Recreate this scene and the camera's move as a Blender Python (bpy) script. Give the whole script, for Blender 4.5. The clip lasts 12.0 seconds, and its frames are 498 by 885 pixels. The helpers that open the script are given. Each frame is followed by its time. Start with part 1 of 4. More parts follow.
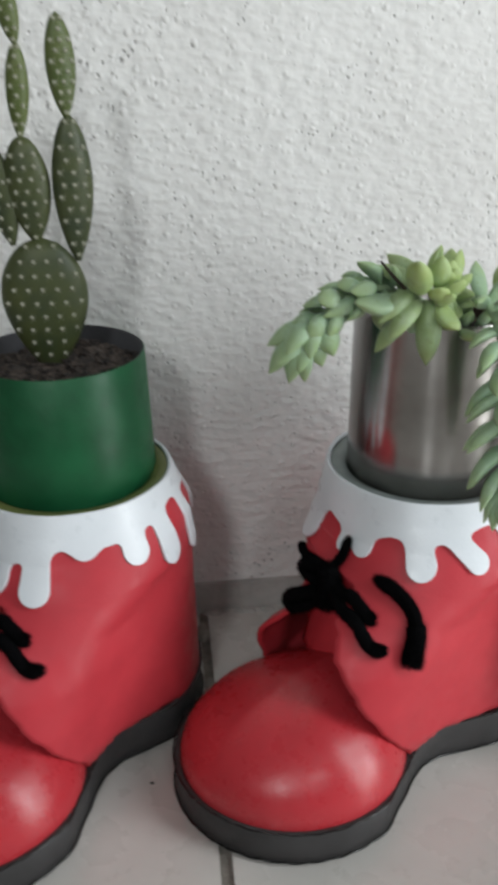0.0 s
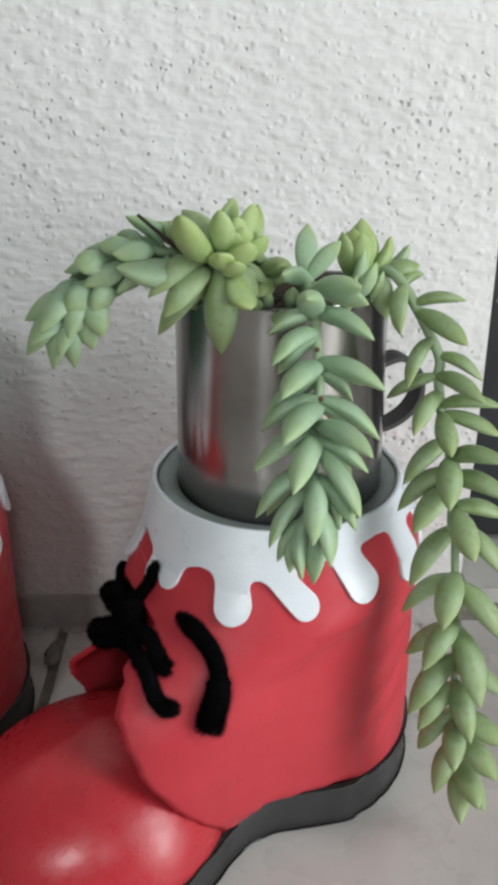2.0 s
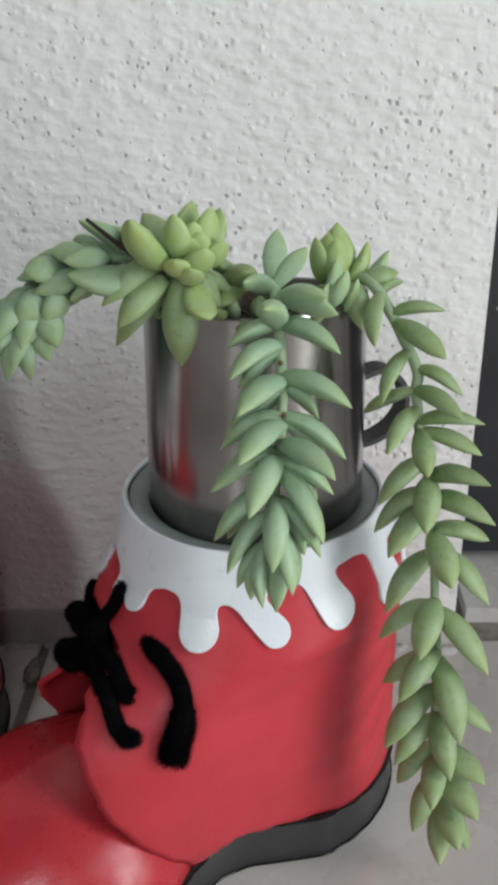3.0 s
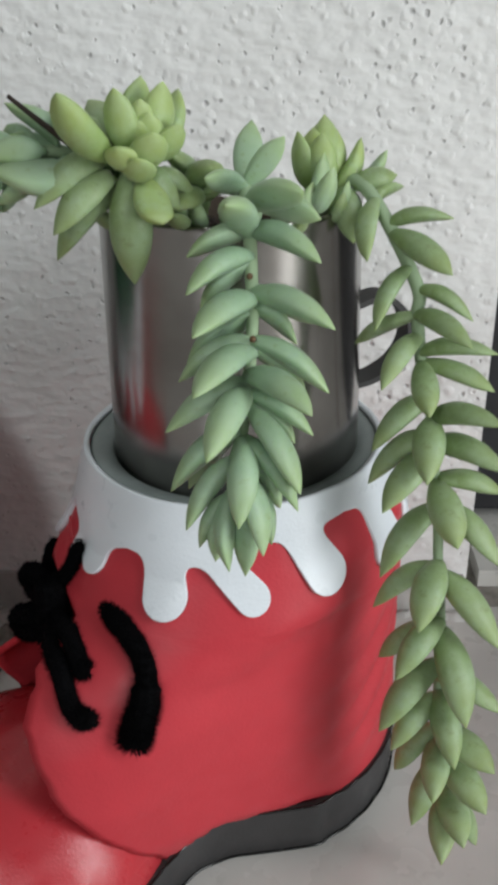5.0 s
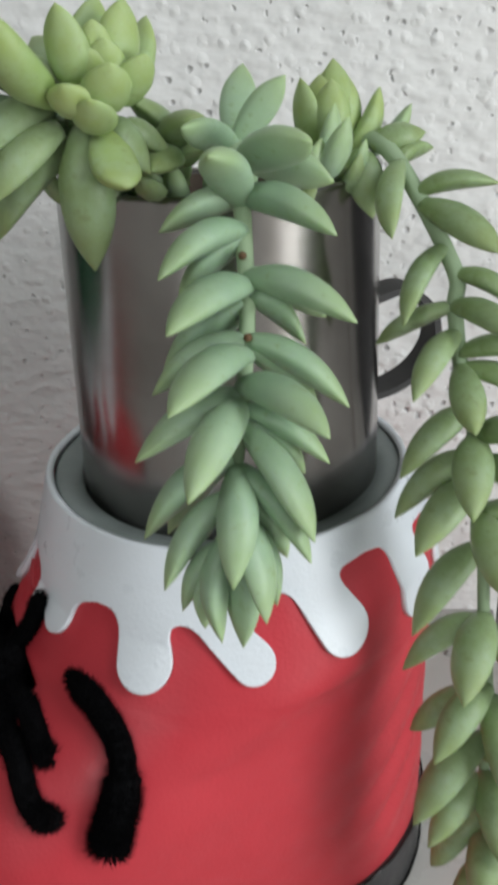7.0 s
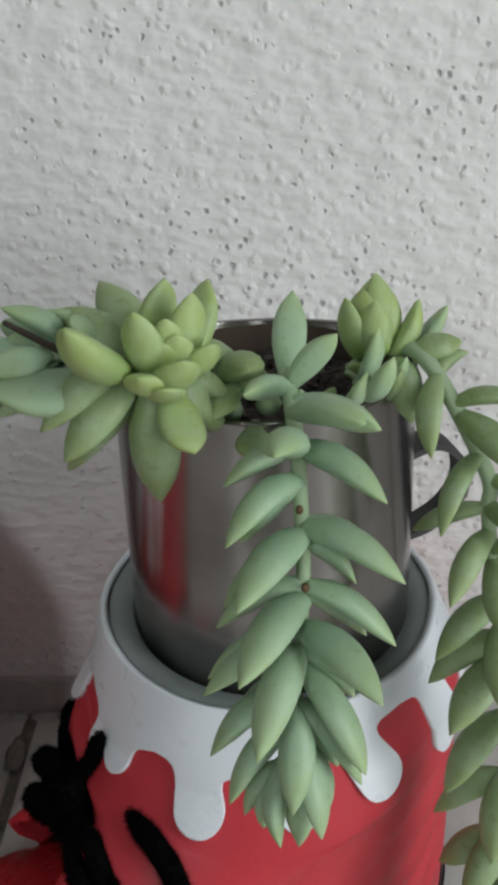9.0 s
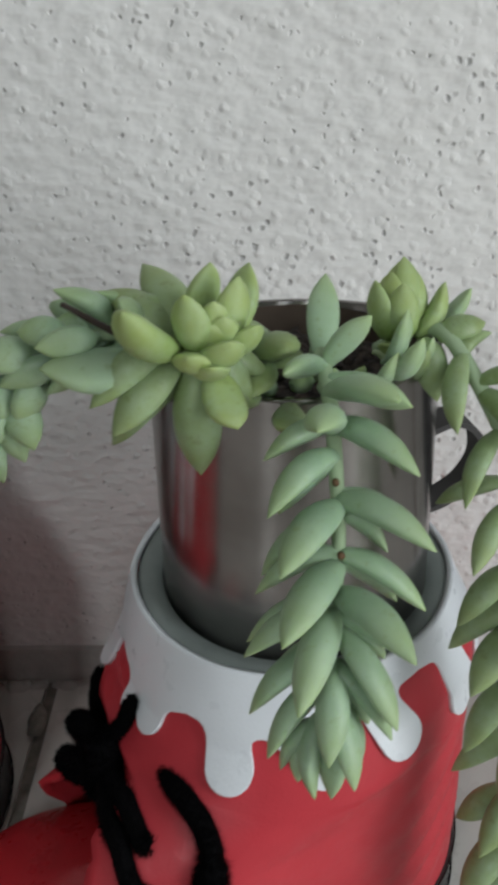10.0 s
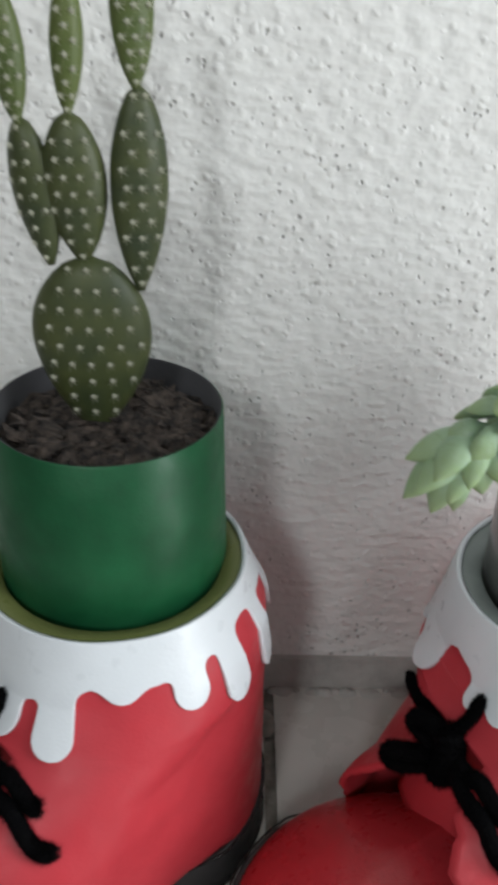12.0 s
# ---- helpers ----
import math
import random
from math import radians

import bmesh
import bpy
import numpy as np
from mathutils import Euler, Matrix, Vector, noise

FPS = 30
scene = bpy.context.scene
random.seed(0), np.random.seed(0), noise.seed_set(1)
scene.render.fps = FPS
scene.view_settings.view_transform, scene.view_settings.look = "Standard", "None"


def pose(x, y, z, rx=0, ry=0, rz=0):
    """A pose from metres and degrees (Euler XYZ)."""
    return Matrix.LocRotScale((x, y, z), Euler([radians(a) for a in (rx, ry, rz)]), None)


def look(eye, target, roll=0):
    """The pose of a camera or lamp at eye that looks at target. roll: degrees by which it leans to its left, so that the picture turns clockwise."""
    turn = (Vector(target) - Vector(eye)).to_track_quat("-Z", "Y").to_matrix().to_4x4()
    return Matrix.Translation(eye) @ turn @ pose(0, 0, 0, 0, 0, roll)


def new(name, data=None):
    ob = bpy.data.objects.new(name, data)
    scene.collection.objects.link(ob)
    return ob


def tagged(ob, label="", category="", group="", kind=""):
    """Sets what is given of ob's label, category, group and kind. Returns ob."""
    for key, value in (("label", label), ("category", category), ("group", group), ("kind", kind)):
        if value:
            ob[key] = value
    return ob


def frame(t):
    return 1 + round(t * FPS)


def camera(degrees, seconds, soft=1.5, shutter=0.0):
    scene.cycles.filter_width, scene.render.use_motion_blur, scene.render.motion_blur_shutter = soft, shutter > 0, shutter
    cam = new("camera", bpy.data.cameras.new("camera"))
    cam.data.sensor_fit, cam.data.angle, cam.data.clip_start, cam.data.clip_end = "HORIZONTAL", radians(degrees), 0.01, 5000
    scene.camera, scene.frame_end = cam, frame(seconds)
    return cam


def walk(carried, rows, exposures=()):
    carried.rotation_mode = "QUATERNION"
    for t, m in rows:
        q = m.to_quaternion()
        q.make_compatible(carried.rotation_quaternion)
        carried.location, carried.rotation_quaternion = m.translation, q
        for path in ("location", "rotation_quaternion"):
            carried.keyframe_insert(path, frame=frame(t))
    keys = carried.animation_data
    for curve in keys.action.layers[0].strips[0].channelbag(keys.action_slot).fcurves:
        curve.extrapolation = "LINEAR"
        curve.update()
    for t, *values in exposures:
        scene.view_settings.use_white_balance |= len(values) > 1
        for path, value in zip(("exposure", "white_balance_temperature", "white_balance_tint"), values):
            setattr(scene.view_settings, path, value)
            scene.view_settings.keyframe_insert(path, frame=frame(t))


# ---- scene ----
cam = camera(29.8, 12.0, soft=4.2, shutter=0.5)
PATH = [
    (0, (0.093, 0.085, 0.391), (0.256, 1.891, -0.452), -1.1),
    (0.2, (0.106, 0.092, 0.38), (0.274, 1.894, -0.47), -0.6),
    (0.5, (0.135, 0.1, 0.363), (0.277, 1.906, -0.483), -1.0),
    (0.8, (0.147, 0.114, 0.354), (0.281, 1.918, -0.498), -1.5),
    (1, (0.158, 0.124, 0.352), (0.254, 1.929, -0.504), -1.5),
    (1.5, (0.193, 0.145, 0.358), (0.247, 1.951, -0.5), -0.7),
    (2, (0.221, 0.166, 0.357), (0.23, 1.967, -0.512), -0.2),
    (2.5, (0.235, 0.176, 0.356), (0.2, 1.982, -0.502), -0.7),
    (3, (0.243, 0.186, 0.353), (0.198, 1.99, -0.51), -0.5),
    (5, (0.257, 0.229, 0.323), (0.172, 1.995, -0.612), -1.1),
    (5.5, (0.252, 0.243, 0.309), (0.156, 1.999, -0.644), -1.3),
    (6, (0.249, 0.252, 0.299), (0.163, 2.008, -0.654), -0.7),
    (6.5, (0.257, 0.268, 0.294), (0.184, 2.04, -0.63), -1.5),
    (7, (0.255, 0.284, 0.298), (0.173, 2.063, -0.612), -2.0),
    (7.5, (0.25, 0.304, 0.312), (0.168, 2.077, -0.611), -1.8),
    (9.5, (0.243, 0.295, 0.372), (0.147, 1.996, -0.677), -2.6),
    (10, (0.235, 0.288, 0.372), (0.152, 1.981, -0.69), -2.1),
    (10.5, (0.209, 0.271, 0.385), (0.132, 1.968, -0.671), -1.8),
    (11, (0.169, 0.258, 0.389), (0.114, 1.965, -0.652), -0.9),
    (11.5, (0.124, 0.253, 0.385), (0.107, 1.981, -0.622), 0.2),
    (12, (0.085, 0.246, 0.403), (0.119, 1.963, -0.622), 1.7),
]
EXPOSURES = [(0, -0.08), (1.0, 0.0), (2.0, -0.02), (2.5, -0.16), (5.0, -0.22), (6.0, -0.15), (7.5, -0.18), (9.5, -0.48), (10.5, -0.45), (11.0, -0.3), (11.5, -0.45), (12.0, 0.07)]
walk(cam, [(t, look(eye, target, roll)) for t, eye, target, roll in PATH], EXPOSURES)

# ---- world and light ----
world = bpy.data.worlds.new("sky")
scene.world = world
world.use_nodes = True
wn, wl = world.node_tree.nodes, world.node_tree.links
sky = wn.new("ShaderNodeTexSky")
sky.sky_type, sky.sun_disc = "NISHITA", False
sky.sun_elevation, sky.sun_rotation = radians(74), radians(107)
wl.new(sky.outputs[0], wn["Background"].inputs[0])
wn["Background"].inputs[1].default_value = 0.12


def window_light(name, m, width, height, watts, colour):
    """Daylight that enters through a window or doorway."""
    data = bpy.data.lights.new(name, "AREA")
    data.shape, data.size, data.size_y = "RECTANGLE", width, height
    data.energy, data.color = watts, colour
    ob = new(name, data)
    ob.matrix_world = m
    return ob


sun = new("sun", bpy.data.lights.new("sun", "SUN"))
sun.data.energy, sun.data.angle, sun.data.color = 5.0, radians(0.5), (1.0, 0.96, 0.9)
sun.matrix_world = look((math.sin(radians(107)) * math.cos(radians(74)), math.cos(radians(107)) * math.cos(radians(74)), math.sin(radians(74))), (0, 0, 0))
window_light("doorway_light_east", look((0.985, 0.0, 0.612), (0.0, 0.14, 0.60)), 0.36, 1.22, 12.5, (0.95, 0.99, 1.0))
window_light("window_light_south", look((-0.70, -1.97, 1.74), (0.05, 0.55, 0.25)), 0.34, 0.62, 20, (0.95, 0.99, 1.0))
window_light("window_light_south_2", look((0.62, -1.97, 1.74), (0.15, 0.55, 0.25)), 0.42, 0.8, 6, (0.95, 0.99, 1.0))


# ---- materials ----
def srgb(r, g, b):
    return tuple((c / 255 / 12.92) if c < 10 else ((c / 255 + 0.055) / 1.055) ** 2.4 for c in (r, g, b)) + (1.0,)


class Mat:
    """A node material with a Principled shader and a few shortcuts."""

    def __init__(self, name, rough=0.6, metal=0.0):
        self.m = bpy.data.materials.new(name)
        self.m.use_nodes = True
        self.nt = self.m.node_tree
        self.p = self.nt.nodes["Principled BSDF"]
        self.p.inputs["Roughness"].default_value = rough
        self.p.inputs["Metallic"].default_value = metal
        self.co = self.nt.nodes.new("ShaderNodeTexCoord").outputs["Object"]

    def node(self, kind):
        return self.nt.nodes.new(kind)

    def link(self, a, b):
        self.nt.links.new(a, b)

    def scaled(self, sx, sy, sz):
        n = self.node("ShaderNodeMapping")
        n.inputs["Scale"].default_value = (sx, sy, sz)
        self.link(self.co, n.inputs["Vector"])
        return n.outputs[0]

    def noise(self, scale, detail=4.0, rough=0.55, vec=None, dist=0.0):
        n = self.node("ShaderNodeTexNoise")
        n.inputs["Scale"].default_value, n.inputs["Detail"].default_value = scale, detail
        n.inputs["Roughness"].default_value, n.inputs["Distortion"].default_value = rough, dist
        self.link(vec if vec else self.co, n.inputs["Vector"])
        return n.outputs["Fac"]

    def voronoi(self, scale, vec=None, feature="F1", rand=1.0):
        n = self.node("ShaderNodeTexVoronoi")
        n.feature = feature
        n.inputs["Scale"].default_value, n.inputs["Randomness"].default_value = scale, rand
        self.link(vec if vec else self.co, n.inputs["Vector"])
        return n.outputs["Distance"]

    def ramp(self, fac, stops):
        n = self.node("ShaderNodeValToRGB")
        els = n.color_ramp.elements
        while len(els) < len(stops):
            els.new(0.5)
        for e, (at, col) in zip(els, stops):
            e.position = at
            e.color = col if isinstance(col, tuple) else (col, col, col, 1)
        self.link(fac, n.inputs[0])
        return n.outputs[0]

    def mix(self, fac, a, b, mode="MIX"):
        n = self.node("ShaderNodeMix")
        n.data_type, n.blend_type = "RGBA", mode
        for sock, v in ((n.inputs[0], fac), (n.inputs[6], a), (n.inputs[7], b)):
            if isinstance(v, (float, int)):
                sock.default_value = v
            elif isinstance(v, tuple):
                sock.default_value = v
            else:
                self.link(v, sock)
        return n.outputs[2]

    def math(self, op, a, b=0.0):
        n = self.node("ShaderNodeMath")
        n.operation = op
        for sock, v in ((n.inputs[0], a), (n.inputs[1], b)):
            if isinstance(v, (float, int)):
                sock.default_value = v
            else:
                self.link(v, sock)
        return n.outputs[0]

    def random(self):
        return self.node("ShaderNodeObjectInfo").outputs["Random"]

    def colour(self, v):
        if isinstance(v, tuple):
            self.p.inputs["Base Color"].default_value = v
        else:
            self.link(v, self.p.inputs["Base Color"])
        return self

    def rough(self, v):
        self.link(v, self.p.inputs["Roughness"])
        return self

    def bump(self, height, strength=0.5, distance=0.001):
        n = self.node("ShaderNodeBump")
        n.inputs["Strength"].default_value, n.inputs["Distance"].default_value = strength, distance
        self.link(height, n.inputs["Height"])
        self.link(n.outputs[0], self.p.inputs["Normal"])
        return self


def stucco_material():
    """Thick white paint over plaster: soft lumps with small separate pits and knobs."""
    m = Mat("rough_white_stucco", 0.8)
    wob = m.node("ShaderNodeTexNoise")
    wob.inputs["Scale"].default_value, wob.inputs["Detail"].default_value = 260, 1.0
    m.link(m.co, wob.inputs["Vector"])
    warp = m.node("ShaderNodeVectorMath")
    warp.operation = "MULTIPLY_ADD"
    warp.inputs[1].default_value = (0.0022, 0.0022, 0.0030)
    m.link(wob.outputs["Color"], warp.inputs[0])
    m.link(m.co, warp.inputs[2])
    at = warp.outputs[0]
    dense = m.math("MULTIPLY", m.noise(12, 2), 0.40)
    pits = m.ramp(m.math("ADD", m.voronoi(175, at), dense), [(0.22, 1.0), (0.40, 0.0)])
    shifted = m.node("ShaderNodeVectorMath")
    shifted.operation = "ADD"
    shifted.inputs[1].default_value = (0.31, 0.17, 0.23)
    m.link(at, shifted.inputs[0])
    knobs = m.ramp(m.math("ADD", m.voronoi(150, shifted.outputs[0]), dense), [(0.18, 1.0), (0.30, 0.70), (0.54, 0.0)])
    broad = m.noise(30, 2)
    lumps = m.noise(1.0, 1.5, 0.45, vec=m.scaled(105, 105, 175))
    h = m.math("ADD", m.math("MULTIPLY", broad, 0.9), m.math("MULTIPLY", lumps, 1.45))
    h = m.math("ADD", h, m.math("MULTIPLY", m.noise(300, 1.0, 0.4), 0.16))
    h = m.math("ADD", h, m.math("MULTIPLY", knobs, 0.46))
    h = m.math("SUBTRACT", h, m.math("MULTIPLY", pits, 0.60))
    m.bump(h, 0.72, 0.0020)
    base = m.ramp(m.noise(7, 4), [(0.3, (0.70, 0.69, 0.67, 1)), (0.7, (0.78, 0.775, 0.755, 1))])
    # shade inside the pits is mixed into the base colour as dark grey
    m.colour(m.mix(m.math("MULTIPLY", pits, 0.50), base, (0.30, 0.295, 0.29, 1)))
    return m.m


def plain_paint(name, col, spread=0.05):
    m = Mat(name, 0.8)
    lo = tuple(c * (1 - spread) for c in col) + (1,)
    hi = tuple(min(1, c * (1 + spread)) for c in col) + (1,)
    m.colour(m.ramp(m.noise(5, 5), [(0.3, lo), (0.7, hi)]))
    m.bump(m.noise(160, 3), 0.3, 0.0008)
    return m.m


def foam_material(name, col, rough=0.42, spread=0.06, sheen=0.35):
    """Smooth craft foam sheet: a soft gloss, faint mottling and fine grain."""
    m = Mat(name, rough)
    lo = tuple(c * (1 - spread) for c in col) + (1,)
    hi = tuple(min(1, c * (1 + spread)) for c in col) + (1,)
    m.colour(m.ramp(m.noise(38, 5, 0.6), [(0.3, lo), (0.7, hi)]))
    m.rough(m.ramp(m.noise(120, 3), [(0.3, rough - 0.08), (0.7, rough + 0.1)]))
    m.bump(m.math("ADD", m.noise(900, 2), m.math("MULTIPLY", m.noise(45, 3), 2.0)), 0.25, 0.0004)
    m.p.inputs["Specular IOR Level"].default_value = sheen
    return m.m


def tile_material():
    m = Mat("beige_ceramic_tile", 0.35)
    a = m.ramp(m.noise(9, 6, 0.6), [(0.3, (0.48, 0.46, 0.43, 1)), (0.7, (0.58, 0.56, 0.525, 1))])
    spots = m.ramp(m.noise(60, 4, 0.7), [(0.60, 0.0), (0.72, 1.0)])
    m.colour(m.mix(m.math("MULTIPLY", spots, 0.25), a, (0.27, 0.245, 0.22, 1)))
    m.rough(m.ramp(m.noise(25, 4), [(0.3, 0.20), (0.7, 0.36)]))
    m.bump(m.noise(70, 4), 0.12, 0.0008)
    return m.m


def grout_material():
    m = Mat("grey_brown_grout", 0.9)
    m.colour(m.ramp(m.noise(130, 4), [(0.3, (0.15, 0.135, 0.115, 1)), (0.7, (0.27, 0.245, 0.215, 1))]))
    m.bump(m.noise(400, 3), 0.6, 0.001)
    return m.m


def cement_material():
    m = Mat("smeared_grey_cement", 0.9)
    m.colour(m.ramp(m.noise(40, 5, 0.65), [(0.3, (0.34, 0.325, 0.305, 1)), (0.7, (0.50, 0.485, 0.46, 1))]))
    m.bump(m.noise(140, 4), 0.7, 0.0018)
    return m.m


def steel_material():
    m = Mat("dull_stainless_steel", 0.27, 1.0)
    brush = m.noise(1.0, 3, 0.6, vec=m.scaled(12, 12, 500))
    stain = m.noise(28, 5, 0.6)
    m.colour(m.mix(m.ramp(stain, [(0.42, 0.0), (0.75, 0.6)]), (0.36, 0.345, 0.33, 1), (0.19, 0.175, 0.16, 1)))
    m.rough(m.math("ADD", 0.11, m.math("ADD", m.math("MULTIPLY", brush, 0.06), m.math("MULTIPLY", stain, 0.16))))
    m.bump(stain, 0.06, 0.0006)
    m.p.inputs["Anisotropic"].default_value, m.p.inputs["Anisotropic Rotation"].default_value = 0.75, 0.25
    return m.m


def leaf_material(name, a, b, tip):
    m = Mat(name, 0.5)
    base = m.ramp(m.random(), [(0.0, a), (1.0, b)])
    x = m.node("ShaderNodeSeparateXYZ")
    m.link(m.co, x.inputs[0])
    toward_tip = m.ramp(m.math("MULTIPLY", x.outputs[0], 45.0), [(0.45, 0.0), (1.0, 0.75)])
    c = m.mix(toward_tip, base, tip)
    bloom = m.ramp(m.noise(120, 5, 0.65), [(0.36, 0.0), (0.72, 0.40)])
    c = m.mix(bloom, c, (0.43, 0.57, 0.41, 1))
    wear = m.math("MULTIPLY", m.ramp(m.noise(420, 3, 0.6), [(0.60, 0.0), (0.72, 1.0)]), 0.35)
    m.colour(m.mix(wear, c, tuple(0.55 * v for v in tip[:3]) + (1.0,)))
    m.rough(m.ramp(m.noise(90, 3), [(0.3, 0.40), (0.7, 0.58)]))
    m.bump(m.noise(380, 3), 0.12, 0.0004)
    m.p.inputs["Subsurface Weight"].default_value = 0.22
    m.p.inputs["Subsurface Radius"].default_value = (0.003, 0.004, 0.0015)
    m.p.inputs["Subsurface Scale"].default_value = 0.6
    return m.m


def soil_material():
    m = Mat("dark_brown_soil", 0.95)
    m.colour(m.ramp(m.noise(220, 4), [(0.38, (0.009, 0.007, 0.006, 1)), (0.66, (0.080, 0.060, 0.048, 1))]))
    m.bump(m.noise(300, 4), 0.9, 0.002)
    return m.m


def cactus_material(name, a, b, patch):
    m = Mat(name, 0.5)
    m.colour(m.mix(m.ramp(m.noise(70, 4), [(0.35, 0.0), (0.75, 0.6)]), m.ramp(m.random(), [(0.0, a), (1.0, b)]), patch))
    m.bump(m.noise(260, 3), 0.25, 0.0006)
    return m.m


def black_door_material():
    m = Mat("black_painted_metal_with_white_paint_specks", 0.38)
    specks = m.math("MULTIPLY", m.ramp(m.voronoi(70), [(0.10, 1.0), (0.15, 0.0)]), m.ramp(m.noise(35, 2), [(0.5, 0.0), (0.55, 1.0)]))
    m.colour(m.mix(specks, m.ramp(m.noise(12, 4), [(0.3, (0.012, 0.012, 0.014, 1)), (0.7, (0.030, 0.030, 0.034, 1))]), (0.6, 0.6, 0.6, 1)))
    m.bump(m.noise(200, 3), 0.2, 0.0005)
    return m.m


STUCCO = stucco_material()
TILE, GROUT, CEMENT = tile_material(), grout_material(), cement_material()
PAINT = plain_paint("grey_beige_room_paint", (0.20, 0.19, 0.178))
CEILING = plain_paint("grey_ceiling_paint", (0.36, 0.36, 0.35))
RED = foam_material("red_craft_foam", (0.50, 0.040, 0.053), 0.44, sheen=0.28)
RED_CAP = foam_material("red_moulded_craft_foam", (0.46, 0.030, 0.040), 0.30, sheen=0.5)
WHITE_FOAM = foam_material("white_craft_foam", (0.72, 0.755, 0.79), 0.33, 0.03, 0.5)
SOLE_FOAM = foam_material("dark_grey_craft_foam", (0.042, 0.040, 0.040), 0.5, 0.2)
GLUE = foam_material("glossy_black_glue", (0.006, 0.006, 0.006), 0.22, 0.1, 0.5)
GREY_EDGE = foam_material("grey_green_plastic_pot_rim", (0.21, 0.24, 0.23), 0.4, 0.15)
OLIVE_EDGE = foam_material("olive_green_plastic_pot_rim", (0.15, 0.17, 0.055), 0.35, 0.12)
GREEN_PAINT = foam_material("glossy_dark_green_paint", (0.009, 0.085, 0.032), 0.42, 0.25, 0.3)
CUP_INSIDE = plain_paint("dark_grey_cup_inside", (0.045, 0.045, 0.05), 0.2)
FUZZ = plain_paint("black_chenille", (0.003, 0.003, 0.0035), 0.2)
FUZZ.node_tree.nodes["Principled BSDF"].inputs["Specular IOR Level"].default_value = 0.05
BROWN_METAL = plain_paint("dark_brown_metal", (0.085, 0.062, 0.045), 0.3)
DARK_STEEL = plain_paint("dark_grey_worn_metal", (0.05, 0.048, 0.047), 0.3)
STEEL, SOIL, DOOR = steel_material(), soil_material(), black_door_material()
CACTUS = cactus_material("dark_green_cactus_skin", (0.026, 0.040, 0.018, 1), (0.042, 0.056, 0.020, 1), (0.095, 0.105, 0.026, 1))
CACTUS_NEW = cactus_material("fresh_green_cactus_skin", (0.055, 0.085, 0.022, 1), (0.085, 0.115, 0.028, 1), (0.13, 0.15, 0.042, 1))
LEAF = leaf_material("pale_blue_green_leaf", (0.225, 0.345, 0.215, 1), (0.295, 0.415, 0.26, 1), (0.345, 0.44, 0.145, 1))
LEAF_RIGHT = leaf_material("grass_green_leaf", (0.16, 0.235, 0.078, 1), (0.255, 0.335, 0.14, 1), (0.275, 0.33, 0.088, 1))
LEAF_YOUNG = leaf_material("young_yellow_green_leaf", (0.23, 0.335, 0.085, 1), (0.32, 0.42, 0.125, 1), (0.35, 0.41, 0.11, 1))
STEM = plain_paint("pale_green_stem", (0.27, 0.36, 0.22), 0.15)
SCAR = plain_paint("brown_leaf_scar", (0.10, 0.055, 0.025), 0.2)
TWIG = plain_paint("dry_dark_twig", (0.03, 0.02, 0.014), 0.3)
SPINE = plain_paint("cream_spine_tuft", (0.52, 0.52, 0.42), 0.1)


# ---- mesh helpers ----
def link_mesh(name, verts, faces, material, smooth=True):
    data = bpy.data.meshes.new(name)
    data.from_pydata([tuple(map(float, v)) for v in verts], [], faces)
    if material:
        data.materials.append(material)
    if smooth:
        data.shade_smooth()
    data.update()
    return data


def part(name, data, parent=None, m=None, label="", material=None):
    """Links mesh data (or a bmesh) as one object under a thing or a part."""
    if isinstance(data, bmesh.types.BMesh):
        bm, data = data, bpy.data.meshes.new(name)
        bm.to_mesh(bm and data)
        bm.free()
        if material:
            data.materials.append(material)
    ob = new(name, data)
    if parent:
        ob.parent = parent
    if m:
        ob.matrix_basis = m
    if label:
        ob["label"] = label
    return ob


def empty(name, m, label, category, group=""):
    ob = new(name)
    ob.empty_display_size = 0.02
    ob.matrix_world = m
    return tagged(ob, label, category, group)


def solidify(ob, thickness, offset=-1.0):
    mod = ob.modifiers.new("thickness", "SOLIDIFY")
    mod.thickness, mod.offset, mod.use_even_offset = thickness, offset, False
    return ob


def bevel(ob, width, segments=2):
    mod = ob.modifiers.new("bevel", "BEVEL")
    mod.width, mod.segments, mod.limit_method = width, segments, "ANGLE"
    return ob


def grid_faces(rows, cols, closed=False):
    out = []
    for i in range(rows - 1):
        for j in range(cols if closed else cols - 1):
            k = (j + 1) % cols
            out.append((i * cols + j, i * cols + k, (i + 1) * cols + k, (i + 1) * cols + j))
    return out


def box_data(name, x0, x1, y0, y1, z0, z1, material):
    v = [(x, y, z) for z in (z0, z1) for x, y in ((x0, y0), (x1, y0), (x1, y1), (x0, y1))]
    f = [(3, 2, 1, 0), (4, 5, 6, 7), (0, 1, 5, 4), (1, 2, 6, 5), (2, 3, 7, 6), (3, 0, 4, 7)]
    return link_mesh(name, v, f, material, False)


def structure(name, x0, x1, y0, y1, z0, z1, material, label, category="wall"):
    return tagged(new(name, box_data(name, x0, x1, y0, y1, z0, z1, material)), label, category, kind="structure")


def lathe(name, profile, material, n=96):
    """A surface of revolution round z from (radius, height) pairs."""
    v = [(r * math.cos(2 * math.pi * j / n), r * math.sin(2 * math.pi * j / n), z) for r, z in profile for j in range(n)]
    return link_mesh(name, v, grid_faces(len(profile), n, True), material)


